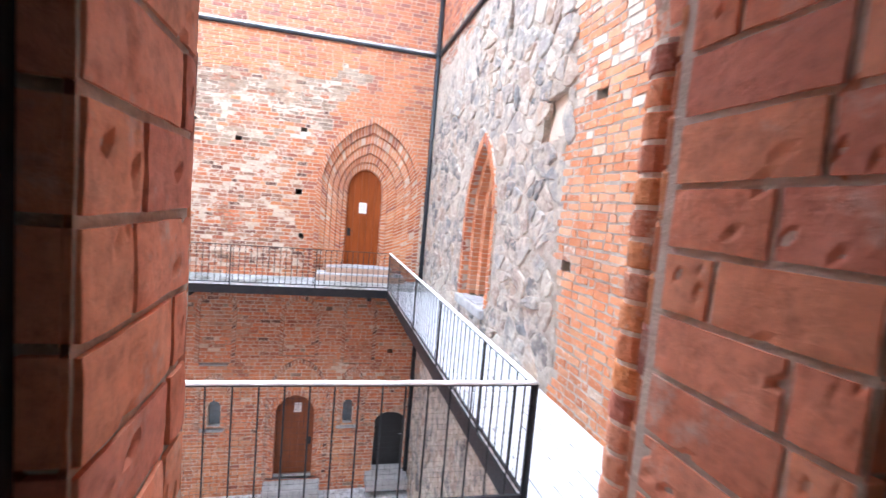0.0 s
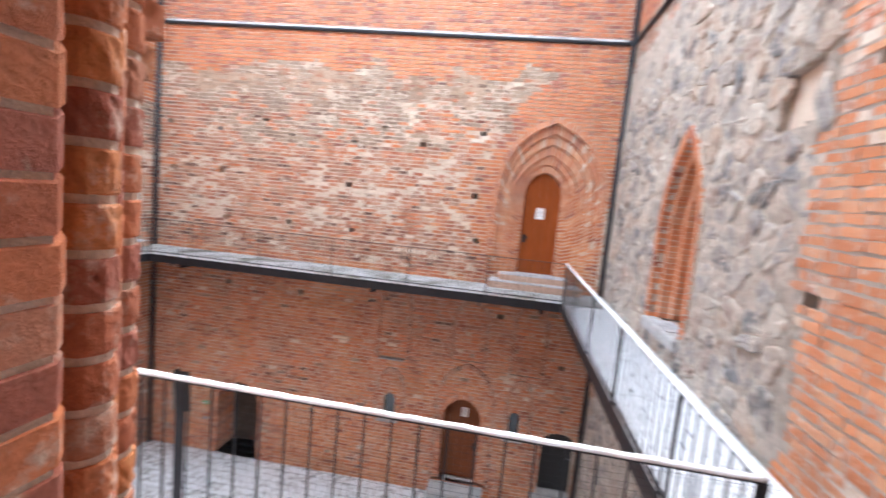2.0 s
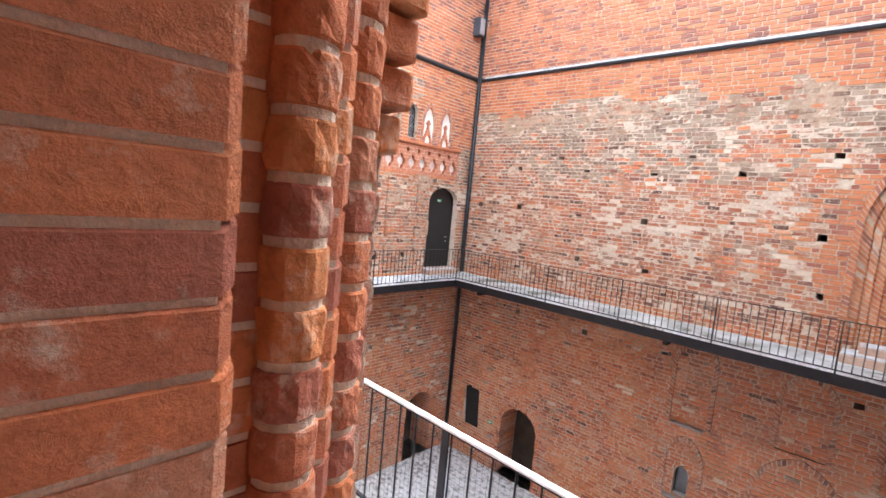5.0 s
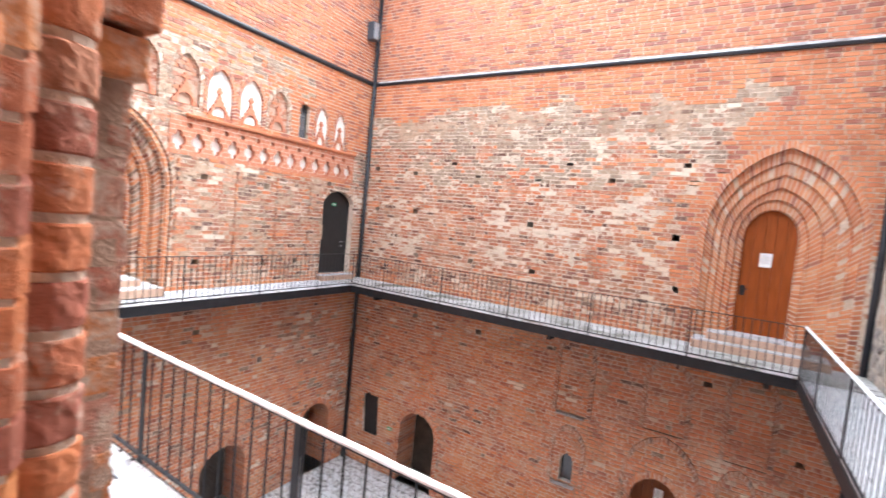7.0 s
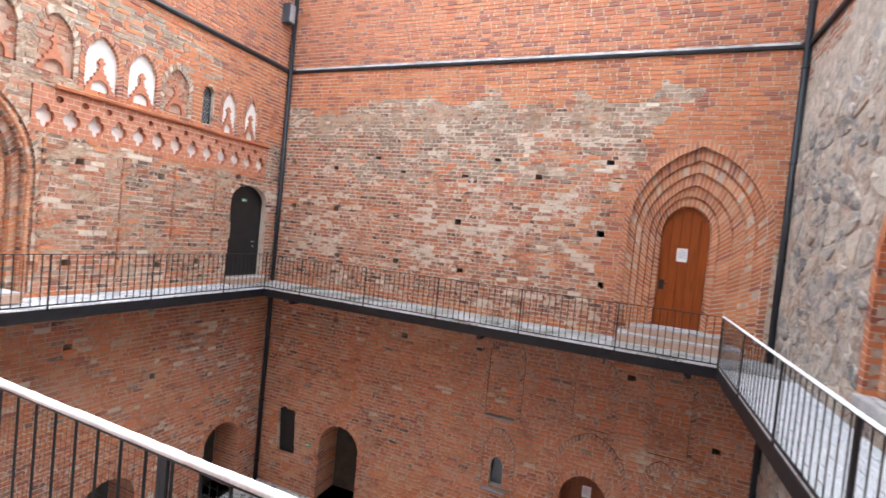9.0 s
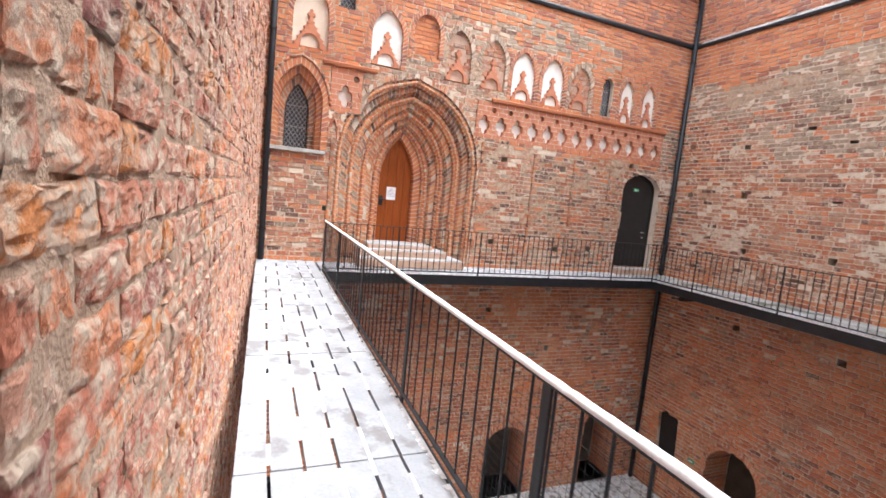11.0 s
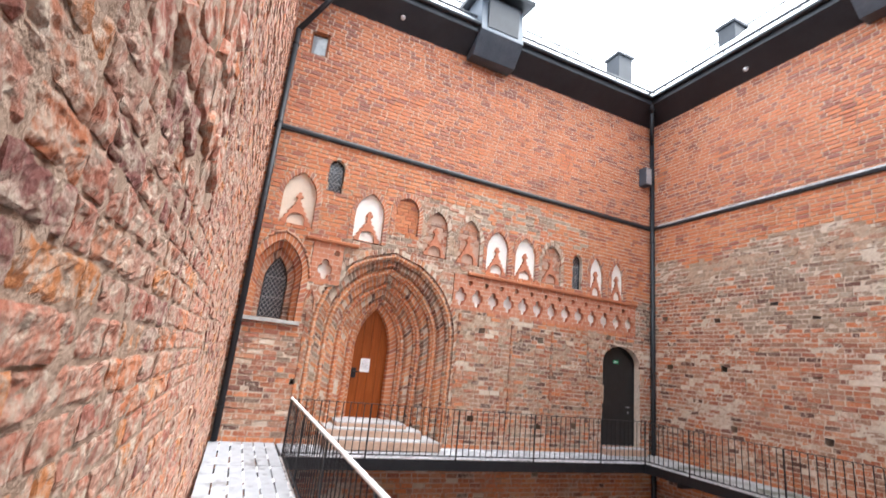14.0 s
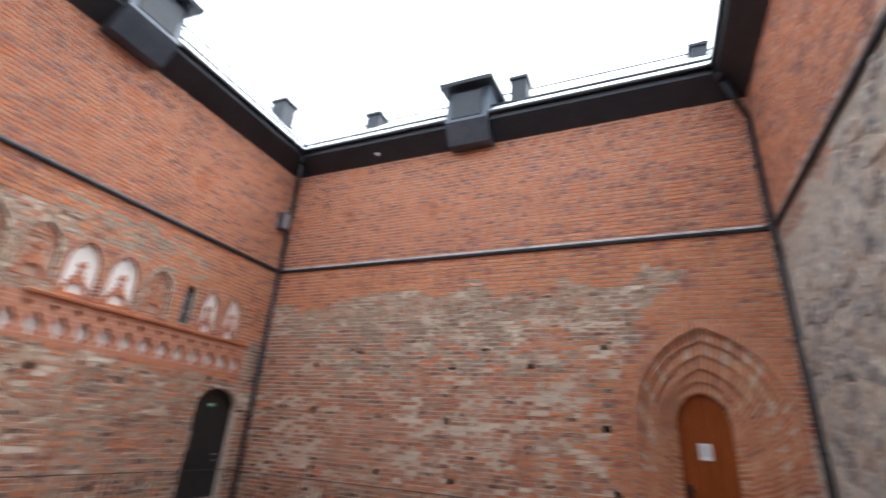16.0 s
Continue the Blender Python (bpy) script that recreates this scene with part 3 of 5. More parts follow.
def wall(name, fr, u0, u1, v0, v1, holes, label, thick=0.9, mat=None, core=True):
    mb = plate(rect(u0, u1, v0, v1), holes, -thick, 0.002)
    ob = part(name, mb, mat or M_MORTAR_WALL, m=fr, label=label, category="wall", kind="structure")
    if not core:
        return ob
    # closing face; its dark colour stands for shade deep in arches and holes
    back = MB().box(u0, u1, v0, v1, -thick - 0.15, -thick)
    part("wall_core", back, M_DARK, ob, "plain inner face that closes the wall, dark as the shade in its openings")
    return ob


# north wall: long brick wall with the arched portal
n_holes = [N_PORTAL[0], N_SQ, N_ARCH, N_LWIN, N_LDOOR, N_LWIN2, N_LDOOR2] + [putlog(*h) for h in N_HOLES]
wall_n = wall("wall_north", FN, -0.9, LX + 0.9, GROUND - 0.4, TOPZ, n_holes, "tall courtyard wall of old patched red brick")


def zone_low(u, v, rng, k):
    """The lower walls: red brick with orange repairs, darker stretches and bands of pale, limy brick."""
    z1, z2 = zone_noise(u, v, 0.45, k), zone_noise(u * 0.5, v * 1.3, 1.0, k + 9.0)
    r = rng.random()
    if z2 > 0.26 and r < 0.10:
        return 3, 0.5
    if z1 > 0.16 and r < 0.6:
        return 6, 0.3
    if z1 < -0.24 and r < 0.35:
        return 2, 0.5
    return (5 if r < 0.985 else 4), 0.35


def zone_n(u, v, rng):
    z = zone_noise(u, v, 0.7, 2.0)
    if v > 6.3:
        return 1, 0
    edge = 9.55 + max(0, v - 3.45) * 0.75 + z * 0.35
    if u > 11.9 and 0.15 < v < 2.35 + z * 0.4:
        return (3 if rng.random() < 0.55 else (2 if rng.random() < 0.6 else 0)), 0.9
    if v > 5.2 + z * 0.5 + 0.035 * (u - 1) or (u > edge and v > 0.2):
        return 0, 0.1
    r = rng.random()
    if v > 4.35 + z * 0.5 and u > 0.3:
        return (4 if r < 0.82 else (3 if r < 0.86 else 2)), 1.0
    if v > 0.2:
        streak = zone_noise(u * 0.8, v * 1.4, 2.3, 4.0)
        blot = zone_noise(u, v, 0.55, 14.0)
        s = math.exp(-((u - 7.6) / 3.4) ** 2 - ((v - 2.35) / 1.0) ** 2) * 0.36 + streak * 0.6 + blot * 0.5
        if s + (r - 0.5) * 0.5 > 0.41:
            return 3, 0.8
        if v > 3.2 and zone_noise(u * 0.6, v, 0.9, 25.0) > 0.05 and r < 0.7:
            return 4, 0.9
        if u > 8.2 and v > 1.2 and r < 0.3:
            return 6, 0.4
        return (2 if r < 0.78 else 5), 0.6
    if v < -4.6 and 4.3 < u < 8.4 and z > -0.2:
        return (6 if r < 0.8 else 0), 0.4
    return zone_low(u, v, rng, 21.0)


WALL_MATS = [M_NEW, M_TOP, M_OLD, M_PALE, M_GREY, M_LOW, M_ORANGE]
lay_bricks("brick_facing", wall_n, 0.0, LX, GROUND, 9.75, [outset(N_PORTAL[0], 0.12)] + n_holes[1:], zone_n, WALL_MATS, 0.099, 3, joint=0.025, proud=0.017, single=(7.3, 9.45, 0.3, 3.4))

# west wall: the decorated gable wall with the great portal
w_holes = [W_PORTAL[0], W_BIG[0], W_SMALL, W_SMALL2, W_TOPWIN, W_BLACK, W_LOW1, W_LOW2] + NICHE_POLY + [putlog(*h) for h in W_HOLES]
FRIEZE = rect(-6.35, -0.62, 3.04, 3.86)
PANEL = rect(-9.64, -8.98, 3.12, 3.96)
w_holes += [FRIEZE, PANEL]
wall_w = wall("wall_west", FW, -12.6, 0.9, GROUND - 0.4, TOPZ, w_holes, "tall decorated courtyard wall of old red brick")


CROWN_W = outset(W_PORTAL[0], 0.42)


def zone_w(u, v, rng):
    z = zone_noise(u, v, 0.8, 7.0)
    r = rng.random()
    if v > 6.3:
        return 1, 0
    if v > 2.4 + z and inside(CROWN_W, u, v):
        return (4 if r < 0.35 else (3 if r < 0.39 else 2)), 1.0
    if v > 2.95 + z * 0.2:
        if -7.5 + z * 0.4 < u < -5.65 + z * 0.3 and v < 5.5:
            return (4 if r < 0.45 else (3 if r < 0.52 else 2)), 1.0
        if -6.2 < u < -2.4 and 5.15 < v < 5.95 + z * 0.4:
            return (4 if r < 0.55 else 0), 0.7
        if u > -0.62 and v < 4.0:
            return (4 if r < 0.5 else 2), 0.8
        return 0, 0.15
    if v > 0.1:
        if u < -9.6 and v > 2.0:
            return 0, 0.2
        streak = zone_noise(u * 0.8, v * 1.4, 1.1, 41.0)
        if streak + (v - 1.6) * 0.14 + (r - 0.5) * 0.9 > 0.58:
            return 3, 0.9
        if streak < -0.05 and r < 0.22:
            return 4, 0.9
        return (2 if r < 0.8 else 5), 0.7
    if u > -3.6 and -4.6 < v < -1.0 and zone_noise(u, v, 0.6, 51.0) > -0.12 and r < 0.34:
        return (3 if r < 0.2 else 4), 0.4
    return zone_low(u, v, rng, 63.0)


lay_bricks("brick_facing", wall_w, -11.2, 0.0, GROUND, 9.75, [outset(W_PORTAL[0], 0.05), outset(W_BIG[0], 0.12)] + w_holes[2:8] + [outset(p, 0.1) for p in NICHE_POLY] + w_holes[18:], zone_w, WALL_MATS, 0.099, 5, joint=0.025, proud=0.018, single=(-5.9, -3.4, 0.2, 2.9))

# east wall: fieldstone with a brick pier at its south end
e_holes = [E_WIN[0], E_SLOT, E_NICHE, E_LOW] + [putlog(u, v, 1.3) for u, v in E_HOLES]
wall_e = wall("wall_east", FE, -0.9, 12.6, GROUND - 0.4, TOPZ, e_holes, "courtyard wall of grey fieldstone beside weathered orange brick", mat=M_RUBBLE)


def seam(v):
    return 7.95 + 0.12 * math.sin(v * 2.1) - 0.05 * v


def zone_e(u, v, rng):
    z = zone_noise(u, v, 0.8, 12.0)
    if v > 6.6:
        return 1, 0
    if u < seam(v):
        return ((2 if rng.random() < 0.7 else 4) if (v > 5.6 + z * 0.6 + 0.1 * u and u < 3.5) or v > 6.2 else -1), 0.9
    if v > 3.2 + z * 0.5 and rng.random() < 0.12 + (v - 3.2) * 0.3:
        return 3, 0.7
    if u > 9.9 + z * 0.5:
        return (4 if rng.random() < 0.2 else (3 if rng.random() < 0.4 else 2)), 1.0
    if rng.random() < 0.015 + max(0.0, zone_noise(u, v, 1.2, 71.0)) * 0.12:
        return 3, 0.6
    return 6, 0.45


lay_bricks("brick_facing", wall_e, 0.0, 11.6, GROUND, 9.75, e_holes, zone_e, WALL_MATS, 0.1, 9, wild=0.2, jitter=0.006, joint=0.028, single=(8.0, 10.4, 0.3, 3.4))

# south wall: rough brick, close beside the walkway, with the portal the path comes out of
s_holes = [S_PORTAL[0]]
wall_s = wall("wall_south", FS, -13.8, 0.9, GROUND - 0.4, TOPZ, s_holes, "rough worn wall of old hand-made bricks", 1.3, core=False, mat=M_MORTAR_OLD)


def zone_s(u, v, rng):
    return 0, 1.0


lay_bricks("brick_facing", wall_s, -13.0, -0.02, GROUND, 9.75, [outset(S_PORTAL[0], 0.15), rect(-9.31, -5.6, 0.0, 4.2)], zone_s, [M_ROUGH], 0.105, 11, wild=0.3, proud=0.018, jitter=0.007, joint=0.024)

# ---- ground of the courtyard ----
ground = plate(rect(-40, 50, -50, 40), [], -0.3, 0.0)
part("ground", ground, M_GROUND, m=Matrix.Translation((0, 0, GROUND)), label="cobbled courtyard ground under a thin film of snow", category="ground", kind="structure")


# ---- walkways: steel edge beams, planks and snow ----
def walkway(name, m, length, width, plank, bay, mat, label, slant=0.0, bare=1.0):
    """Planks run along +x from 0 to length, across y from 0 to width. slant shifts the outer edge."""
    deck = thing(name, m, label, "walkway", kind="structure")
    n = max(1, int(round(width / plank)))
    bays = max(1, int(round(length / bay)))
    step = width / n
    rng = random.Random(len(name) * 7 + int(length * 10))
    meshes = []
    for i in range(4):
        mb = MB()
        L, h = length / bays - 0.012, 0.035 + 0.002 * i
        g = 0.010
        nx = 6
        top = []
        for k in range(nx + 1):
            for s in (0, 1):
                top.append((L * k / nx, g + (step - 2 * g) * s + (rng.random() - 0.5) * 0.006, 0.004 * rng.random() - 0.002))
        bot = [(x, y, -h) for x, y, z in top]
        fs = [(2 * k, 2 * k + 2, 2 * k + 3, 2 * k + 1) for k in range(nx)]
        fs += [(2 * k, 14 + 2 * k, 14 + 2 * k + 2, 2 * k + 2) for k in range(nx)] + [(2 * k + 1, 2 * k + 3, 14 + 2 * k + 3, 14 + 2 * k + 1) for k in range(nx)]
        fs += [(0, 1, 15, 14), (2 * nx, 14 + 2 * nx, 15 + 2 * nx, 2 * nx + 1)]
        mb.add(top + bot, fs)
        meshes.append(mb.mesh("plank", [mat]))
    for b in range(bays):
        for k in range(n):
            ob = new("plank", meshes[rng.randrange(4)])
            ob.parent = deck
            x = b * length / bays + 0.006
            ob.matrix_basis = Matrix.Translation((x, k * step + slant * (x / length), (rng.random() - 0.5) * 0.004)) @ Matrix.Rotation(math.atan2(slant, length), 4, "Z")
    beams = MB()
    for b in range(bays + 1):
        x = min(length - 0.04, max(0.0, b * length / bays - 0.03))
        beams.box(x, x + 0.06, 0.03, width - 0.03 + slant * x / length, -0.19, -0.045)
    part("cross_beam", beams, M_IRON, deck)
    if mat is not M_GRATE:
        br = MB()
        for k in range(1, n):
            x = rng.random() * 0.4
            while x < length - 0.5:
                L = 0.08 + 0.5 * rng.random()
                y = k * step + slant * (x / length)
                sl = slant / length * L
                br.add([(x, y - 0.016, -0.004), (x + L, y - 0.016 + sl, -0.004), (x + L, y + 0.016 + sl, -0.004), (x, y + 0.016, -0.004), (x + 0.02, y - 0.008, 0.004), (x + L - 0.02, y - 0.008 + sl, 0.004), (x + L - 0.02, y + 0.008 + sl, 0.004), (x + 0.02, y + 0.008, 0.004)],
                       [(4, 5, 6, 7), (0, 1, 5, 4), (1, 2, 6, 5), (2, 3, 7, 6), (3, 0, 4, 7)])
                x += L + (0.1 + 0.55 * rng.random()) * bare
        part("snow_bridge", br, M_SNOW, deck, "snow lying across the plank gaps", kind="stuff")
    return deck


T = Matrix.Translation
R90 = Matrix.Rotation(radians(90), 4, "Z")
walkway("walkway_south", T((0.02, -10.86, 0)), LX - 0.04, 1.14, 0.177, 1.8, M_PLANK, "narrow snow-covered plank walkway", -0.22)
walkway("walkway_west", T((DX0 - 0.02, -9.70, 0)) @ R90, 8.14, 1.13, 0.17, 1.75, M_PLANK, "snow-covered plank walkway below the great portal")
walkway("walkway_north", T((0.02, DY0 + 0.03, 0)), LX - 0.04, 1.48, 0.17, 1.82, M_GRATE, "wet plank walkway with patches of snow")
walkway("walkway_east", T((LX - 0.02, -9.93, 0)) @ R90, 8.36, 1.15, 0.17, 1.85, M_DEEP_SNOW, "snow-covered plank walkway along the fieldstone wall", bare=0.3)


# ---- railings ----
def rail(name, p, q, label, mesh_wire, snow=True, first=0.0, post=1.82, gap=0.158, slim=False):
    """A railing from p to q, seen from the walkway's inner edge."""
    p, q = Vector(p), Vector(q)
    L = (q - p).length
    a = math.atan2(q.y - p.y, q.x - p.x)
    ob = thing(name, T(p) @ Matrix.Rotation(a, 4, "Z"), label, "railing", "railings round the courtyard")
    H = 0.93
    hand = MB().box(-0.02, L + 0.02, -0.022, 0.022, H - 0.012, H)
    part("handrail", hand, M_IRON, ob, bevel=0.003)
    if snow:
        rng = random.Random(int(L * 100))
        mb, n = MB(), int(L / 0.06)
        prof = [(-0.024, 0.0), (-0.022, 0.012), (-0.01, 0.019), (0.01, 0.019), (0.022, 0.012), (0.024, 0.0)]
        vs = []
        for i in range(n + 1):
            k = 0.85 + 0.3 * rng.random()
            vs += [(L * i / n, y * (0.95 + 0.12 * rng.random()), H + 0.001 + z * k) for y, z in prof]
        fs = [(6 * i + j, 6 * i + 6 + j, 6 * i + 7 + j, 6 * i + 1 + j) for i in range(n) for j in range(5)]
        mb.add(vs, fs + [tuple(range(6)), tuple(range(6 * n, 6 * n + 6))])
        part("snow_cap", mb, M_SNOW, ob, "thin ridge of snow", smooth=True)
    part("bottom_rail", MB().box(0, L, -0.012, 0.012, 0.055, 0.075), M_IRON, ob)
    part("edge_beam", MB().box(-0.05, L + 0.05, -0.01, 0.01, -0.2, -0.006), M_IRON, ob, "black steel edge beam")
    rng = random.Random(int(L * 77))
    lip, n = MB(), int(L / 0.05)
    for i in range(n):
        x = L * (i + 0.5) / n
        if rng.random() < 0.85:
            lip.add([(x - 0.028, 0.012, 0.0), (x + 0.028, 0.012, 0.0), (x + 0.02, 0.055 * rng.random() + 0.02, 0.0), (x - 0.02, 0.055 * rng.random() + 0.02, 0.0), (x, 0.025, 0.014 + 0.012 * rng.random())], [(0, 1, 4), (1, 2, 4), (2, 3, 4), (3, 0, 4), (3, 2, 1, 0)])
    part("snow_crust", lip, M_SNOW, ob, "crumbling crust of snow along the edge", kind="stuff")
    hw = 0.014 if slim else 0.028
    pm = MB().box(-hw, hw, -0.008, 0.008, -0.19, H - 0.012).mesh("post", [M_IRON], 0.002)
    fm = MB().box(-0.05, 0.05, 0.010, 0.017, -0.16, -0.03).tube((-0.035, 0.017, -0.06), (-0.035, 0.024, -0.06), 0.009, 6).tube((0.035, 0.017, -0.06), (0.035, 0.024, -0.06), 0.009, 6).mesh("base_plate", [M_IRON])
    xs = []
    x = first
    while x < L + 0.01:
        xs.append(min(x, L))
        x += post
    if xs[0] > 0.05:
        xs = [0.0] + xs
    if L - xs[-1] > 0.3:
        xs.append(L)
    for x in xs:
        o = new("post", pm)
        o.parent, o.matrix_basis = ob, T((x, 0, 0))
        f = new("base_plate", fm)
        f.parent = o
    bm_ = MB().tube((0, 0, 0.07), (0, 0, H - 0.012), 0.0085 if slim else 0.0065, 6).mesh("bar", [M_IRON])
    n = int(L / gap)
    for i in range(1, n):
        x = L * i / n
        if min(abs(x - y) for y in xs) < 0.045:
            continue
        o = new("bar", bm_)
        o.parent, o.matrix_basis = ob, T((x, 0, 0))
    if mesh_wire:
        wm = MB()
        for i in range(21):
            z = 0.085 + i * 0.0395
            wm.box(0, L, 0.0085, 0.0095, z, z + 0.0010)
        n = int(L / 0.0395)
        for i in range(n):
            x = L * i / n
            wm.box(x, x + 0.0010, 0.0097, 0.0107, 0.08, 0.9)
        part("wire_mesh", wm, M_IRON, ob, "fine black wire mesh", kind="stuff")
    return ob


SW, SE, NE, NW = (DX0, rail_y(DX0), 0), (DX1, rail_y(DX1), 0), (DX1, DY0, 0), (DX0, DY0, 0)
rail("railing_south", SE, SW, "black steel railing with bars, mesh and snow on the handrail", True, first=3.24)
rail("railing_east", NE, SE, "black steel railing with bars, mesh and snow on the handrail", True, first=1.75, post=1.83)
rail("railing_north", NW, NE, "slim black steel railing with upright bars", False, False, first=1.17, post=1.9, gap=0.128, slim=True)
rail("railing_west", SW, NW, "slim black steel railing with upright bars", False, False, first=1.42, post=1.8, gap=0.128, slim=True)
for x in (2.06, 7.2, 11.28):
    b = MB().box(-0.045, 0.045, 0.02, 1.53, -0.09, 0.0)
    part("deck_bracket", b, M_IRON, m=T((x, DY0 + 0.02, -0.205)), label="black steel bracket beam below the walkway", category="beam")

# ---- ledges: black sheet flashing round the wall at the foot of the new brickwork ----
for nm, fr, u0, u1, snow in (("flashing_north", FN, 0.0, LX, True), ("flashing_west", FW, -11.2, 0.0, False), ("flashing_east", FE, 0.0, 11.4, False)):
    fl = MB()
    fl.add([(u, v, w) for u in (u0, u1) for v, w in ((6.245, 0.0), (6.245, 0.06), (6.30, 0.075), (6.34, 0.06), (6.38, 0.0))], [(0, 1, 6, 5), (1, 2, 7, 6), (2, 3, 8, 7), (3, 4, 9, 8), (0, 4, 3, 2, 1), (5, 6, 7, 8, 9)])
    o = part(nm, fl, M_SHEET, m=at(fr, 0, 0, 0.012), label="black sheet metal flashing ledge across the brick wall", category="flashing", kind="structure")
    if snow:
        part("snow_strip", MB().add([(u, v, w) for u in (u0 + 0.3, u1 - 0.2) for v, w in ((6.310, 0.074), (6.345, 0.068), (6.388, 0.008), (6.364, 0.015))], [(0, 1, 5, 4), (1, 2, 6, 5), (2, 3, 7, 6), (3, 0, 4, 7), (0, 3, 2, 1), (4, 5, 6, 7)]), M_SLUSH, o, "thin strip of snow on the ledge")


# ---- roofs and eaves ----
def roof(name, fr, u0, u1, label, ez=10.1, reach=2.8, ridge_guard=True):
    """Eaves that project 0.65 m, with a black soffit, gutter edge and a snowy slope behind."""
    ob = thing(name, fr, label, "roof", kind="structure")
    so = MB()
    so.add([(u, v, w) for u in (u0, u1) for v, w in ((ez - 0.48, 0.0), (ez - 0.12, 0.62), (ez + 0.06, 0.64), (ez + 0.06, -0.5), (ez - 0.48, -0.5))], [(0, 1, 6, 5), (1, 2, 7, 6), (2, 3, 8, 7), (3, 4, 9, 8), (4, 0, 5, 9), (4, 3, 2, 1, 0), (5, 6, 7, 8, 9)])
    part("soffit", so, M_SHEET, ob, "black boarded soffit")
    sl = MB()
    sl.add([(u, v, w) for u in (u0 - reach, u1 + reach) for v, w in ((ez + 0.065, 0.66), (ez + 0.12, 0.68), (ez + 3.6, -2.75), (ez + 3.5, -2.8))], [(0, 1, 5, 4), (1, 2, 6, 5), (2, 3, 7, 6), (3, 0, 4, 7), (0, 3, 2, 1), (4, 5, 6, 7)])
    part("snowy_slope", sl, M_SNOW, ob, "roof slope under snow")
    part("gutter", MB().tube((u0 + 0.66, ez + 0.05, 0.70), (u1 - 0.66, ez + 0.05, 0.70), 0.055, 8), M_SHEET, ob, smooth=True)
    gd = MB()
    for dv, dw in ((0.35, 0.42), (3.45, -2.55))[:2 if ridge_guard else 1]:
        gd.tube((u0, ez + dv + 0.14, dw), (u1, ez + dv + 0.14, dw), 0.035, 6)
        n = int((u1 - u0) / 0.9)
        for i in range(n + 1):
            u = u0 + (u1 - u0) * i / n
            gd.box(u - 0.012, u + 0.012, ez + dv - 0.05, ez + dv + 0.16, dw - 0.03, dw + 0.01)
    part("ridge_cap", MB().tube((u0 - reach, ez + 3.58, -2.75), (u1 + reach, ez + 3.58, -2.75), 0.06, 8), M_SHEET, ob, "dark ridge capping")
    part("snow_guard", gd, M_SHEET, ob, "tubular snow guard rail")
    return ob


roof("roof_west", FW, -11.2, 0.0, "dark eaves with a snow-covered roof slope")
roof("roof_north", FN, 0.0, LX, "dark eaves with a snow-covered roof slope", ridge_guard=False)
roof("roof_east", FE, 0.0, 11.4, "dark eaves with a snow-covered roof slope")
roof("roof_south", FS, -13.0, -0.6, "dark eaves with a snow-covered roof slope")


# ---- the south portal: stepped brick jambs, roll mouldings, steps ----
portal_s = thing("portal_south", FS, "deep stepped brick doorway with roll mouldings", "doorway", kind="structure")
ring("brick", outset(S_PORTAL[0], 0.16), S_PORTAL[0], 0.014, -0.2, portal_s, M_ROUGH_ONE, 21, 0.105, 0.014, single=True)
ring("brick", outset(S_PORTAL[0], 0.02), S_PORTAL[1], -0.195, -0.5, portal_s, M_JAMB_ONE, 22, 0.105, 0.019, nose=0.02, single=True)
ring("brick", outset(S_PORTAL[1], 0.02), S_PORTAL[2], -0.45, -1.0, portal_s, M_JAMB_ONE, 23, 0.105, 0.019, nose=0.02, single=True)
ring("brick", outset(S_PORTAL[2], 0.02), S_PORTAL[3], -0.98, -1.31, portal_s, M_JAMB_ONE, 24, 0.105, 0.014, nose=0.015, single=True)
for i in range(4):
    part("order_bed", plate(outset(S_PORTAL[i], 0.2), [outset(S_PORTAL[i], 0.004)], (-0.2, -0.5, -1.0, -1.3)[i], (-0.01, -0.215, -0.475, -1.0)[i]), M_MORTAR, portal_s)
rng_p = random.Random(31)
roll_meshes = []
for i in range(8):
    # shaft bricks of eight sides, arrises rubbed and chipped
    mb, n = MB(), 24
    prof = [(0.0, 0.94), (0.005, 0.985), (0.022, 1.0), (0.044, 1.0), (0.066, 1.0), (0.083, 0.985), (0.088, 0.94)]
    vs = []
    for h, r in prof:
        for k in range(n):
            t = 2 * math.pi * k / n
            side = math.cos(math.pi / 8) / math.cos((t + math.pi / 8) % (math.pi / 4) - math.pi / 8)
            rr = 0.071 * r * (side * 0.985 + 0.07 * zone_noise(math.cos(t) * 1.6 + i * 3, math.sin(t) * 1.6 + h * 16, 1.3, i * 2.0))
            rr -= 0.012 * max(0.0, zone_noise(math.cos(t) * 2 + i * 5, math.sin(t) * 2 + h * 30, 1.6, i * 3.0 + 1) - 0.3)
            vs.append((rr * math.cos(t), h, rr * math.sin(t)))
    fs = [(j * n + k, j * n + (k + 1) % n, (j + 1) * n + (k + 1) % n, (j + 1) * n + k) for j in range(len(prof) - 1) for k in range(n)]
    mb.add(vs, fs + [tuple(range(n)), tuple(range((len(prof) - 1) * n, len(prof) * n))])
    roll_meshes.append(mb.mesh("roll_brick", [M_JAMB_ONE]))
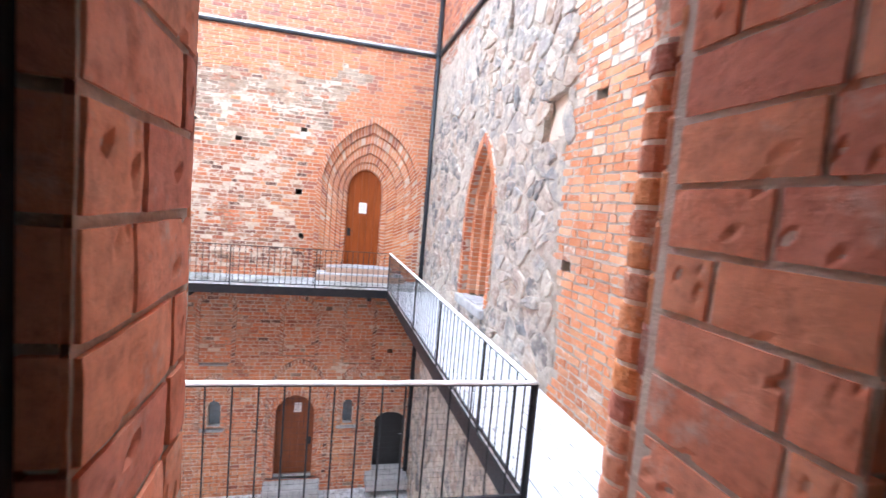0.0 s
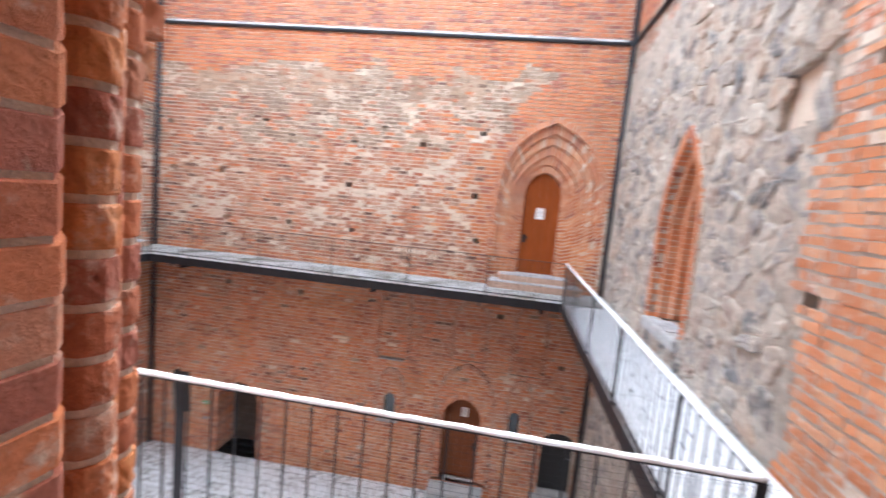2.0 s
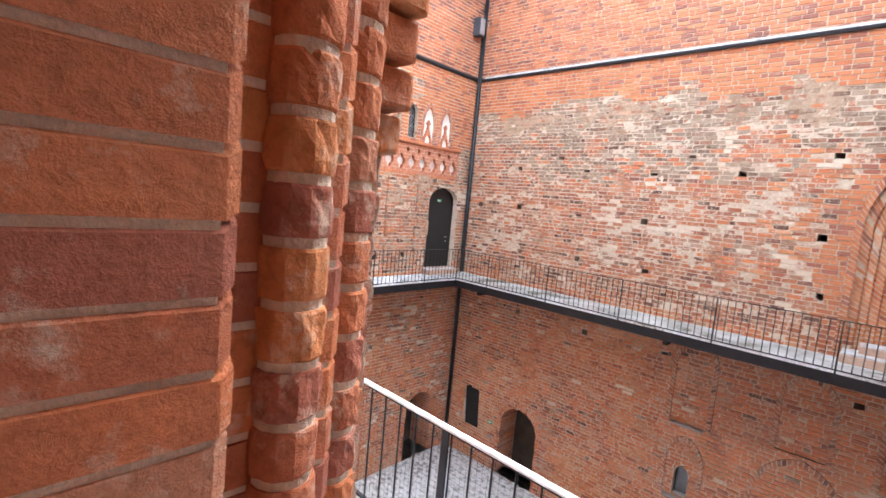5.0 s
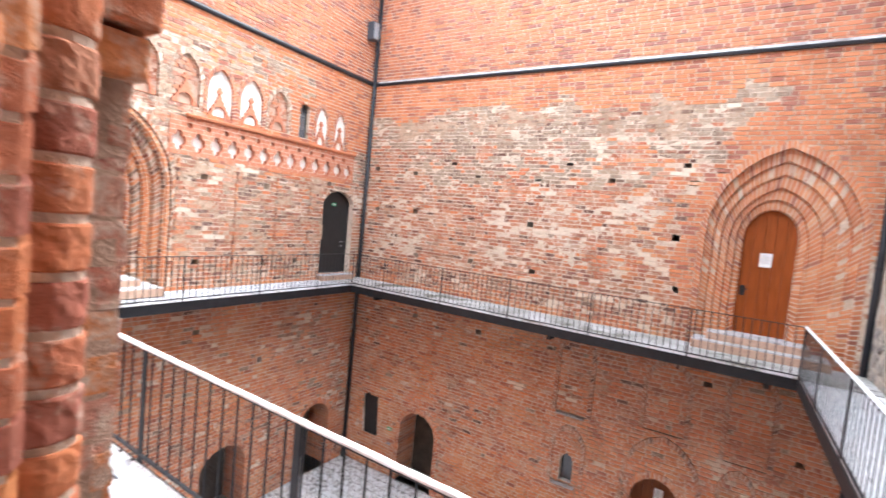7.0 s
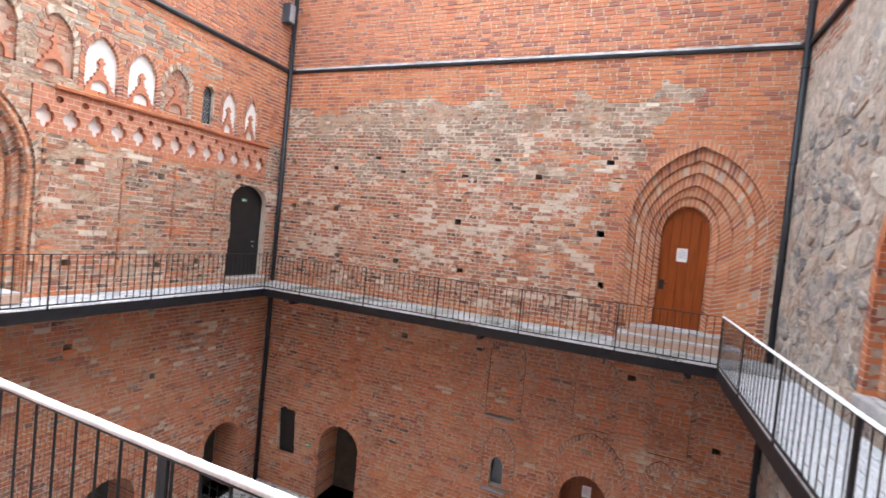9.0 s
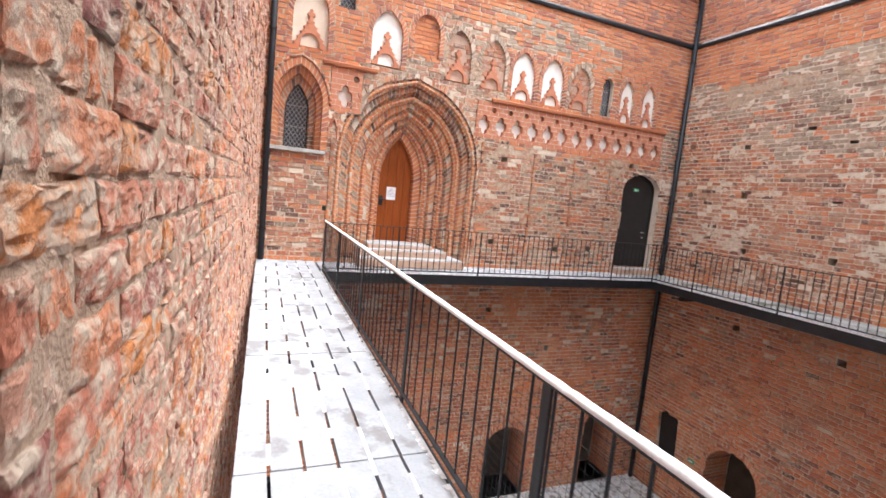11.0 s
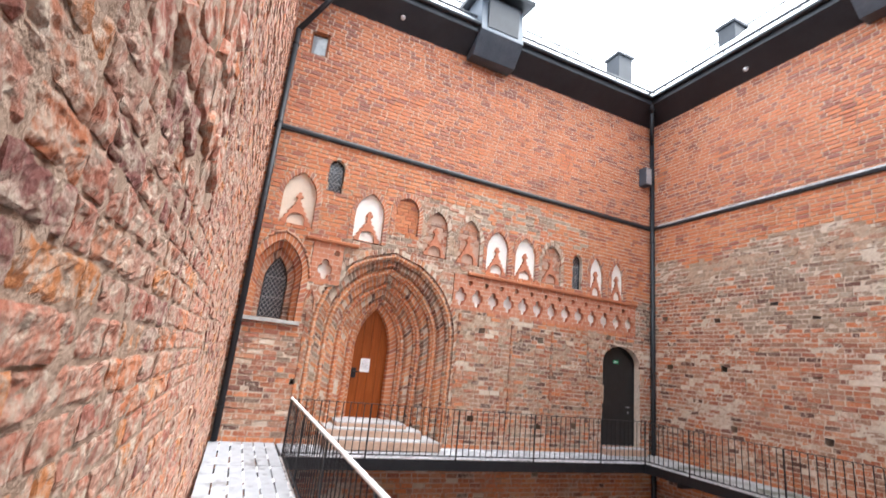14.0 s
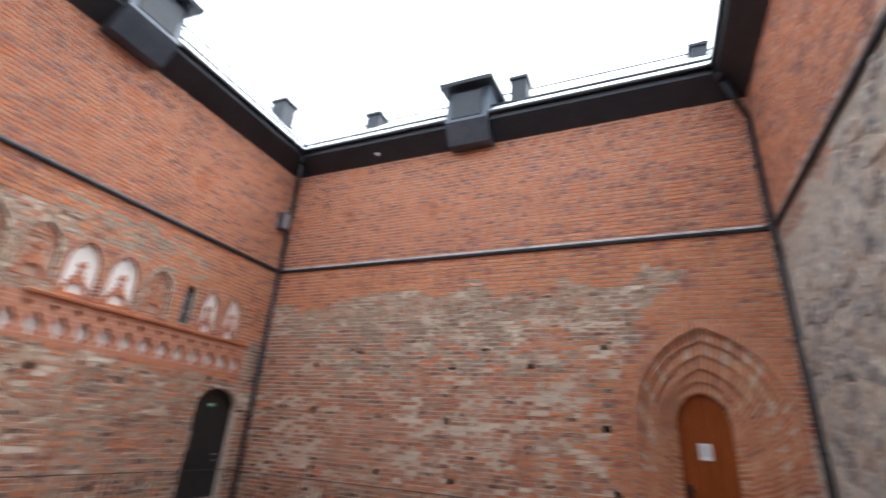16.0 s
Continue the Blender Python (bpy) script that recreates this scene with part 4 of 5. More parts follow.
for x, w, k in ((9.40, -0.145, 0.95), (9.505, -0.305, 0.92), (11.235, -0.34, 1.1)):
    core = MB()
    for i in range(55):
        v, r = i * 0.05, 0.0585 * k * (1 + 0.05 * noise.noise(Vector((i * 0.7, x, 3))))
        core.tube((su(x), v, w), (su(x), v + 0.05, w), r, 14, 0.0585 * k * (1 + 0.05 * noise.noise(Vector((i * 0.7 + 0.7, x, 3)))))
    part("mortar_core", core, M_MORTAR, portal_s)
    for i in range(25):
        ob = new("roll_brick", roll_meshes[rng_p.randrange(8)])
        ob.parent = portal_s
        ob.matrix_basis = T((su(x), 0.1 + i * 0.106, w)) @ Matrix.Rotation(0.39 + 0.7854 * rng_p.randrange(8) + (rng_p.random() - 0.5) * 0.06, 4, "Y") @ Matrix.Diagonal((k, 1, k, 1))
# plinths with snow at the outer foot of the jambs
for x0, x1 in ((9.14, 9.46), (11.24, 11.56)):
    part("plinth", MB().box(su(x1), su(x0), 0.0, 0.62, -0.28, 0.05), M_MORTAR_RED, portal_s, bevel=0.02)
    part("snow_cap", MB().box(su(x1) + 0.03, su(x0) - 0.02, 0.622, 0.66, -0.2, 0.05), M_SNOW, portal_s, bevel=0.015)
# impost bricks that corbel out below the arch
imp = MB().box(-0.10, 0.10, 0.0, 0.092, -0.13, 0.13).mesh("impost_brick", [M_JAMB_ONE], 0.012)
for i in range(6):
    ob = new("impost_brick", imp)
    ob.parent = portal_s
    ob.matrix_basis = T((su(9.30 + min(0.055, 0.02 * i) - 0.045), 2.40 + 0.105 * i, -0.10 + 0.012 * (i % 2)))
stair_s = thing("steps_south", T((10.35, -11.3, 0)), "worn stone steps in the doorway with a dusting of snow", "steps", kind="structure")
part("step", MB().box(-0.62, 0.62, -0.62, 0.27, 0.004, 0.18), M_SILL, stair_s, bevel=0.012)
part("step", MB().box(-0.60, 0.60, -0.62, -0.10, 0.182, 0.36), M_SILL, stair_s, bevel=0.012)
part("step", MB().box(-0.45, 0.45, -1.32, -0.34, 0.362, 0.54), M_SILL, stair_s, bevel=0.012)
# unseen passage; its pale faces act as a reflector for the jambs
passage = thing("passage", T((10.35, -12.6, 0)), "unseen passage behind the doorway, made pale to bounce light onto the jambs", "passage", kind="structure")
part("passage_floor", MB().box(-1.05, 1.05, -2.8, -0.01, 0.30, 0.53), M_PASSAGE, passage)
part("passage_wall", MB().box(-1.05, -0.85, -2.6, -0.02, 0.3, 3.6), M_PASSAGE, passage)
part("passage_wall", MB().box(0.85, 1.05, -2.6, -0.02, 0.3, 3.6), M_PASSAGE, passage)
part("passage_wall", MB().box(-1.05, 1.05, -2.8, -2.6, 0.3, 3.6), M_PASSAGE, passage)
part("passage_vault", MB().box(-1.05, 1.05, -2.8, 0.0, 3.45, 3.6), M_PASSAGE, passage)
part("passage_wall", MB().box(-1.05, -0.44, -0.1, -0.02, 0.3, 3.6), M_PASSAGE, passage)
part("passage_wall", MB().box(0.42, 1.05, -0.1, -0.02, 0.3, 3.6), M_PASSAGE, passage)

part("door_frame", MB().box(-0.85, -0.42, -0.02, 0.062, 0.5, 3.45), M_NEAR_BLACK, passage, "black wooden door frame")

# ---- near hand-made bricks: the reveals of the doorway and the wall beside the walkway ----
rng_b = random.Random(8)
stretchers = [worn_brick(0.252, 0.088, 0.05, rng_b, 0.011) for i in range(12)]
smooth_pools = ([worn_brick(0.252, 0.088, 0.05, rng_b, 0.0024, 0.022, 0.60) for i in range(8)], [worn_brick(0.122, 0.088, 0.05, rng_b, 0.0022, 0.022, 0.60) for i in range(5)])
headers = [worn_brick(0.122, 0.088, 0.05, rng_b, 0.009) for i in range(8)]


def own_bricks(parent, fr_local, u0, u1, v0, v1, mat, seed, course=0.105, proud=0.022, wild=0.12, loose=0.012, pools=None):
    """Single bricks on a wall face; fr_local carries (u, v, w) into the parent's axes."""
    rng = random.Random(seed)
    cache = {}
    for a, b, c, d in brick_spans(u0, u1, v0, v1, course, [], rng, wild):
        w, h = b - a - 0.013, d - c - 0.012
        pool = (pools or (stretchers, headers))[0 if w > 0.17 else 1]
        src = pool[rng.randrange(len(pool))]
        key = (src.name, mat.name)
        if key not in cache:
            me = src.copy()
            me.materials.append(mat)
            cache[key] = me
        ob = new("brick", cache[key])
        ob.parent = parent
        k = Matrix.Diagonal((w / (0.252 if w > 0.17 else 0.122), h / 0.088, 1, 1))
        tilt = Matrix.Rotation((rng.random() - 0.5) * 0.03, 4, "Z") @ Matrix.Rotation((rng.random() - 0.5) * 0.02, 4, "Y")
        ob.matrix_basis = fr_local @ T(((a + b) / 2, (c + d) / 2, proud - rng.random() * loose)) @ tilt @ k


def joined_bricks(name, parent, u0, u1, v0, v1, holes, mat, seed, course=0.105, proud=0.026, wild=0.3, loose=0.007):
    rng = random.Random(seed)
    mb = MB()
    data = {}
    for me in stretchers + headers:
        data[me.name] = ([tuple(v.co) for v in me.vertices], [tuple(p.vertices) for p in me.polygons])
    for a, b, c, d in brick_spans(u0, u1, v0, v1, course, holes, rng, wild):
        w, h = b - a - 0.013, d - c - 0.012
        pool = stretchers if w > 0.17 else headers
        vs, fs = data[pool[rng.randrange(len(pool))].name]
        ku, kv = w / (0.252 if w > 0.17 else 0.122), h / 0.088
        p, t1, t2 = proud - rng.random() * loose, (rng.random() - 0.5) * 0.03, (rng.random() - 0.5) * 0.05
        um, vm = (a + b) / 2, (c + d) / 2
        mb.add([(um + x * ku, vm + y * kv + x * t1 * 0.4, p + z + x * t1 + y * t2) for x, y, z in vs], fs)
    return part(name, mb, mat, parent, kind="stuff")


def mortar_bed(parent, fr_local, u0, u1, v0, v1, level, amp, step=0.022, k=3.0, mat=None, skip=None):
    """Rough mortar that fills the joints almost flush, with smears and hollows."""
    nu, nv = int((u1 - u0) / step), int((v1 - v0) / step)
    mb = MB()
    vs = []
    for j in range(nv + 1):
        for i in range(nu + 1):
            u, v = u0 + (u1 - u0) * i / nu, v0 + (v1 - v0) * j / nv
            w = level + amp * (0.55 * noise.noise(Vector((u * 7 + k, v * 7, 0))) + 0.7 * noise.noise(Vector((u * 19, v * 23 + k, 4))))
            vs.append((u, v, w))
    mb.add(vs, [(j * (nu + 1) + i, j * (nu + 1) + i + 1, (j + 1) * (nu + 1) + i + 1, (j + 1) * (nu + 1) + i) for j in range(nv) for i in range(nu) if not (skip and skip(*vs[j * (nu + 1) + i][:2]))])
    return part("mortar_bed", mb, mat or M_MORTAR, parent, "rough lime mortar", smooth=True, m=fr_local, kind="stuff")


to_s = FS.inverted()
left_face = to_s @ wall_frame((9.955, 0, 0), (0, 1, 0), (1, 0, 0))
right_face = to_s @ wall_frame((10.725, 0, 0), (0, -1, 0), (-1, 0, 0))
mortar_bed(portal_s, left_face, -12.535, -12.215, 0.6, 3.0, 0.0105, 0.003)
mortar_bed(portal_s, right_face, 12.27, 12.62, 0.6, 3.0, 0.0105, 0.003)
mortar_bed(wall_s, T((0, 0, 0)), -9.30, -5.6, 0.0, 4.2, 0.0150, 0.013, mat=M_MORTAR_OLD, skip=lambda u, v: u < -7.0 and v > 2.4)
mortar_bed(wall_s, T((0, 0, 0)), -9.30, -7.0, 2.4, 4.2, 0.012, 0.026, mat=M_MORTAR_OLD)
own_bricks(portal_s, left_face, -12.535, -12.225, 0.75, 3.0, M_REVEAL_ONE, 41, loose=0.003, proud=0.018, pools=smooth_pools)
own_bricks(portal_s, right_face, 12.29, 12.62, 0.75, 3.0, M_REVEAL_ONE, 42, loose=0.003, proud=0.018, pools=smooth_pools)
own_bricks(wall_s, T((0, 0, 0)), -9.31, -7.55, 0.52, 2.4, M_ROUGH_ONE, 43, proud=0.026, wild=0.3, loose=0.007)
joined_bricks("brick_facing_near", wall_s, -9.31, -5.6, 0.0, 4.2, [rect(-9.5, -7.54, 0.52, 2.4), rect(-9.5, -7.0, 2.41, 4.3), outset(S_PORTAL[0], 0.15)], M_ROUGH, 44)


# ---- doors ----
def top_of(poly, u):
    """Height of an arch outline above u."""
    best = max(p[1] for p in poly)
    for (a, b), (c, d) in zip(poly[1:], poly[2:]):
        lo, hi = min(a, c), max(a, c)
        if hi - lo > 1e-6 and lo - 1e-6 <= u <= hi + 1e-6:
            return b + (d - b) * (u - a) / (c - a)
    return best


def plank_door(name, fr, poly, w, planks, mat, label, knob_right=False):
    u0, u1, v0 = poly[0][0], poly[-1][0], poly[0][1]
    door = thing(name, at(fr, (u0 + u1) / 2, v0, w), label, "door", kind="structure")
    c = (u0 + u1) / 2
    step = (u1 - u0) / planks
    for i in range(planks):
        a, b = u0 + i * step + 0.003, u0 + (i + 1) * step - 0.003
        pts = [(a, v0), (b, v0)] + [(b + (a - b) * k / 4, top_of(poly, b + (a - b) * k / 4)) for k in range(5)]
        part("plank", MB().prism([(u - c, v - v0) for u, v in pts], -0.05, 0.0), mat, door, bevel=0.003)
    part("backing", MB().prism([(u - c, v - v0) for u, v in poly], -0.09, -0.052), M_WOOD_DARK, door)
    s = 1 if knob_right else -1
    plate_ = part("lock_plate", MB().box(s * (u1 - u0) * 0.40 - 0.05, s * (u1 - u0) * 0.40 + 0.05, 0.86, 1.08, 0.001, 0.02), M_IRON, door, "black iron lock plate", bevel=0.003)
    part("handle", MB().tube((s * (u1 - u0) * 0.40, 1.0, 0.02), (s * (u1 - u0) * 0.40, 1.0, 0.06), 0.012, 8).tube((s * (u1 - u0) * 0.40, 1.0, 0.055), (s * ((u1 - u0) * 0.40 - 0.11), 1.0, 0.055), 0.011, 8), M_IRON, plate_, "black iron lever handle")
    return door


def notice(fr, u, v, w, wd=0.22, ht=0.3):
    ob = thing("paper_notice", at(fr, u, v, w), "white sheet of printed paper pinned to the door", "notice")
    sheet = part("sheet", MB().box(-wd / 2, wd / 2, 0, ht, 0.0, 0.004), M_PAPER, ob)
    for i in range(6):
        y = ht * (0.82 - 0.11 * i)
        L = wd * (0.36 if i else 0.25)
        part("text_line", MB().box(-L, L * (0.6 + 0.4 * (i % 2)), y, y + 0.012, 0.0042, 0.0055), M_INK, sheet)
    return ob


plank_door("door_north", FN, N_PORTAL[5], -0.49, 5, M_WOOD, "varnished orange-brown arched wooden door, closed")
notice(FN, 11.11, 1.82, -0.487)
plank_door("door_west", FW, W_DOOR, -0.84, 4, M_WOOD, "varnished orange-brown pointed wooden door, closed")
notice(FW, -7.96, 1.40, -0.837)
plank_door("door_lower", FN, N_LDOOR, -0.38, 5, M_WOOD_DARK, "dark brown arched wooden door at ground level, closed", True)
notice(FN, 9.67, -3.98, -0.377, 0.2, 0.28)


def black_door(fr, poly, w, name, label, sign):
    u0, u1, v0 = poly[0][0], poly[-1][0], poly[0][1]
    c = (u0 + u1) / 2
    d = thing(name, at(fr, c, v0, w), label, "door", kind="structure")
    part("leaf", MB().prism([((u - c) * 0.985, (v - v0) * 0.985) for u, v in poly], -0.05, 0.0), M_BLACKDOOR_SHADE, d, bevel=0.006)
    fr_b = plate([(u - c, v - v0) for u, v in poly], [[((u - c) * 0.93, (v - v0) * 0.96 + 0.02) for u, v in poly]], 0.003, 0.03)
    part("door_frame", fr_b, M_BLACKDOOR_SHADE, d)
    part("handle", MB().tube((0.45, 0.98, 0.0), (0.45, 0.98, 0.06), 0.012, 8).tube((0.45, 0.98, 0.055), (0.33, 0.98, 0.055), 0.012, 8), M_LEAD, d, "steel lever handle")
    part("lock", MB().tube((0.45, 0.84, 0.0), (0.45, 0.84, 0.02), 0.025, 10), M_LEAD, d, "steel lock rosette")
    if sign:
        s = part("exit_sign", MB().box(-0.09, 0.09, 2.1, 2.19, 0.001, 0.015), M_GREEN, d, "small green exit sign with a white arrow")
        part("white_mark", MB().box(-0.06, 0.0, 2.12, 2.17, 0.016, 0.018).box(0.01, 0.07, 2.137, 2.152, 0.016, 0.018), M_PAPER, s)
    return d


black_door(FW, W_BLACK, -0.22, "door_black", "black painted steel door with an arched head, closed", True)
black_door(FN, N_LDOOR2, -0.3, "door_grated", "black iron door at ground level, closed", False)
# added black sheet: the opening's deep shade given as colour
part("dark_recess", MB().prism([(u + (0.02 if u > 1 else -0.02), v) for u, v in N_SQ], -0.14, -0.09), M_BLACKDOOR_SHADE, m=FN, label="black sheet standing in for the shade inside the window opening", category="opening", kind="structure")
sign = thing("exit_sign", at(FN, 1.91, -4.68, 0.012), "small green exit sign on the brick wall", "sign")
part("plate", MB().box(-0.09, 0.09, 0, 0.1, 0, 0.02), M_GREEN, sign)
part("white_mark", MB().box(-0.06, 0.05, 0.03, 0.07, 0.0205, 0.023), M_PAPER, sign)
plate_g = thing("wall_plate", at(FN, 1.93, -5.15, 0.012), "small grey metal plate on the brick wall", "plate")
part("plate", MB().box(-0.09, 0.09, 0, 0.08, 0, 0.015), M_LEAD, plate_g, bevel=0.003)
for dx in (-0.07, 0.07):
    part("screw", MB().tube((dx, 0.04, 0.015), (dx, 0.04, 0.019), 0.006, 8), M_IRON, plate_g)

# ---- portal orders in the north and west walls ----
portal_n = thing("portal_north", FN, "stepped pointed brick archway round the wooden door", "portal", kind="structure")
ring("brick_order", outset(N_PORTAL[0], 0.13), N_PORTAL[0], 0.016, -0.14, portal_n, M_NEW, 51, 0.098, joint=0.026)
for i in range(5):
    old = [(0, 0, 1), (3, 1, 1, 1), (0, 1), (0, 0, 1), (0, 1)][i]
    ring("brick_order", outset(N_PORTAL[i], 0.015), N_PORTAL[i + 1], -0.09 - 0.07 * i, -0.22 - 0.07 * i, portal_n, [M_NEW, M_ORANGE, M_GREY, M_PALE], 52 + i, 0.098, joint=0.026, nose=0.035, mix=old, wear=0.014 if i in (0, 1) else 0.004)
part("portal_bed", plate(outset(N_PORTAL[0], 0.05), [N_PORTAL[5]], -0.56, -0.42), M_MORTAR, portal_n)

portal_w = thing("portal_west", FW, "great pointed portal with many worn brick orders", "portal", kind="structure")
ring("brick_order", outset(W_PORTAL[0], 0.10), W_PORTAL[0], 0.03, -0.12, portal_w, [M_OLD, M_GREY, M_PALE, M_ORANGE], 61, 0.1, skip=0.04, joint=0.03, mix=(0, 0, 0, 1, 3), wear=0.03)
for i in range(7):
    old = [(3, 0, 0, 1), (0, 0, 1, 3), (3, 3, 0), (0, 3, 3, 1), (3, 3, 0), (0, 3, 3), (3, 3, 0)][i]
    ring("brick_order", outset(W_PORTAL[i], 0.015), W_PORTAL[i + 1], -0.03 - 0.10 * i, -0.2 - 0.10 * i, portal_w, [M_OLD, M_GREY, M_PALE, M_ORANGE], 62 + i, 0.098, joint=0.028, nose=0.05 if i % 2 else 0.02, mix=old, wear=0.02)
    q = [(u * 0.5 + U * 0.5, v * 0.5 + V * 0.5) for (u, v), (U, V) in zip(W_PORTAL[i], W_PORTAL[i + 1])]
    if i % 2 == 0:
        roll = MB()
        core = MB()
        for (a, b), (c, d) in zip(q, q[1:]):
            n = max(1, round(math.dist((a, b), (c, d)) / 0.1))
            core.tube((a, b, -0.04 - 0.10 * i), (c, d, -0.04 - 0.10 * i), 0.038, 8)
            for k in range(n):
                t0, t1 = (k + 0.09) / n, (k + 0.91) / n
                rr = 0.043 + 0.008 * noise.noise(Vector((a * 9 + k * 1.7, b * 9, i)))
                roll.tube((a + (c - a) * t0, b + (d - b) * t0, -0.04 - 0.10 * i), (a + (c - a) * t1, b + (d - b) * t1, -0.04 - 0.10 * i), rr, 8, rr * 0.96)
        part("roll_moulding", roll, M_ORANGE if i < 4 else M_NEW, portal_w, "rounded brick roll moulding", kind="stuff")
        part("roll_mortar", core, M_MORTAR, portal_w)
ring("brick_order", outset(W_PORTAL[7], 0.02), W_DOOR, -0.72, -0.95, portal_w, M_NEW, 70, 0.098, nose=0.03)
part("portal_bed", plate(outset(W_PORTAL[0], 0.03), [W_DOOR], -0.9, -0.86), M_MORTAR, portal_w)
for i in range(7):
    part("order_bed", plate(outset(W_PORTAL[i], 0.02), [outset(W_PORTAL[i + 1], 0.05)], -0.22 - 0.1 * i, -0.048 - 0.1 * i), M_MORTAR, portal_w)
for i in range(5):
    part("order_bed", plate(outset(N_PORTAL[i], 0.02), [outset(N_PORTAL[i + 1], 0.04)], -0.24 - 0.07 * i, -0.104 - 0.07 * i), M_MORTAR, portal_n)


def steps(name, fr, u, runs, label):
    ob = thing(name, at(fr, u, 0), label, "steps", kind="structure")
    for a, b, top, w0, w1 in runs:
        part("step", MB().box(a, b, top - 0.17, top - 0.012, w0, w1), M_MORTAR_RED, ob, "brick step", bevel=0.01)
        part("snow_cover", MB().box(a + 0.01, b - 0.01, top - 0.01, top + 0.01, w0 + 0.004, w1 - 0.03), M_SLUSH, ob, bevel=0.006)
    return ob


steps("steps_west", FW, -7.85, [(-1.05, 1.3, 0.19, -0.2, 0.62), (-1.0, 1.0, 0.33, -0.5, 0.28), (-0.75, 0.75, 0.42, -0.86, 0.0)], "brick steps up to the portal, covered with snow")
steps("steps_north", FN, 11.1, [(-1.15, 1.2, 0.17, -0.3, 0.5), (-0.9, 0.9, 0.33, -0.62, 0.2)], "brick steps up to the arched door, covered with snow")
steps("step_black_door", FW, -1.12, [(-0.75, 0.62, 0.15, -0.25, 0.3)], "low brick step before the black door, dusted with snow")
for nm, u, a, v in (("door_slab", 9.63, 0.75, -5.78), ("door_slab", 12.25, 0.6, -5.63)):
    part(nm, MB().box(-a, a, -0.32, 0.0, -0.3, 0.55), M_SILL, m=at(FN, u, v), label="grey stone doorstep slab with a film of snow", category="doorstep", bevel=0.02)


# ---- windows ----
def lattice_window(name, fr, poly, w, label, pitch=0.085, bars=True, glass=None):
    u0, u1, v0 = poly[0][0], poly[-1][0], poly[0][1]
    c, top = (u0 + u1) / 2, max(p[1] for p in poly)
    loc = [(u - c, v - v0) for u, v in poly]
    win = thing(name, at(fr, c, v0, w), label, "window", kind="structure")
    part("pane", MB().prism(loc, -0.02, 0.0), glass or M_GLASS, win, "dark old glass")
    inner = [(u * 0.9, v * 0.965 + 0.012) for u, v in loc]
    part("window_frame", plate(loc, [inner], 0.001, 0.035), M_IRON, win)
    if bars:
        mb = MB()
        H = top - v0
        for s in (1, -1):
            k = -2.0
            while k < 2.5:
                run = []
                for j in range(60):
                    u = -(u1 - u0) / 2 + (u1 - u0) * j / 59
                    v = k + s * u * 1.35
                    if inside(loc, u, v):
                        run.append((u, v))
                    elif len(run) > 1:
                        mb.tube((*run[0], 0.006), (*run[-1], 0.006), 0.006, 5)
                        run = []
                if len(run) > 1:
                    mb.tube((*run[0], 0.006), (*run[-1], 0.006), 0.006, 5)
                k += pitch * 1.35
        for v in (H * 0.33, H * 0.66):
            mb.box(-(u1 - u0) * 0.45, (u1 - u0) * 0.45, v - 0.008, v + 0.008, 0.008, 0.02)
        part("lead_lattice", mb, M_LEAD, win, "diamond lattice of lead", kind="stuff")
    return win


lattice_window("window_west_large", FW, W_BIG[2], -0.34, "pointed window with dark diamond-leaded glass")
big = thing("window_surround", FW, "stepped brick surround of the pointed window", "window surround", kind="structure")
ring("brick_order", outset(W_BIG[0], 0.13), W_BIG[0], 0.02, -0.14, big, M_NEW, 81, 0.1)
ring("brick_order", outset(W_BIG[0], 0.02), W_BIG[1], -0.12, -0.3, big, M_NEW, 82, 0.1, nose=0.03)
ring("brick_order", outset(W_BIG[1], 0.02), W_BIG[2], -0.24, -0.42, big, M_OLD, 83, 0.1, nose=0.02)
hood = MB()
hp = outset(W_BIG[0], 0.15)
for (a, b), (c, d) in zip(hp[1:-1], hp[2:-1]):
    hood.tube((a, b, 0.02), (c, d, 0.02), 0.028, 7)
part("hood_mould", hood, M_OLD, big, smooth=True)
part("window_sill", MB().box(-10.78, -9.66, 2.20, 2.27, -0.3, 0.09), M_SILL, big, "grey sill", bevel=0.008)
lattice_window("window_west_small", FW, W_SMALL, -0.14, "small leaded window in the brick wall")
lattice_window("window_west_slit", FW, W_SMALL2, -0.14, "narrow leaded window between white niches")
lattice_window("window_lower", FN, N_LWIN, -0.2, "small pointed window at ground level", bars=False, glass=M_GLASS_DIM)
lattice_window("window_lower", FN, N_LWIN2, -0.2, "small arched window at ground level", bars=False, glass=M_GLASS_DIM)
for u, a, v in ((7.5, 0.3, -4.28), (11.03, 0.28, -4.28), (7.49, 0.34, -2.46)):
    part("stone_sill", MB().add([(x, y, w) for x in (-a, a) for y, w in ((0, -0.2), (0, 0.1), (0.035, 0.12), (0.1, -0.2))], [(0, 1, 5, 4), (1, 2, 6, 5), (2, 3, 7, 6), (3, 0, 4, 7), (0, 3, 2, 1), (4, 5, 6, 7)]), M_SILL, m=at(FN, u, v, 0.0), label="sloping grey stone sill on the brick wall", category="sill")
tw = thing("window_top", at(FW, -10.27, 8.5, -0.1), "small wooden-framed window with a pale painted sky reflection", "window", kind="structure")
lw = [(u + 10.27, v - 8.5) for u, v in W_TOPWIN]
part("pane", MB().prism(lw, -0.02, 0.0), M_GLASS_REFLECTION, tw, "pane with the sky's reflection put into its pale colour")
part("window_frame", plate(lw, [[(u * 0.78, v * 0.84 - 0.003) for u, v in lw]], 0.001, 0.06), M_WOOD_DARK, tw, "brown wooden frame")

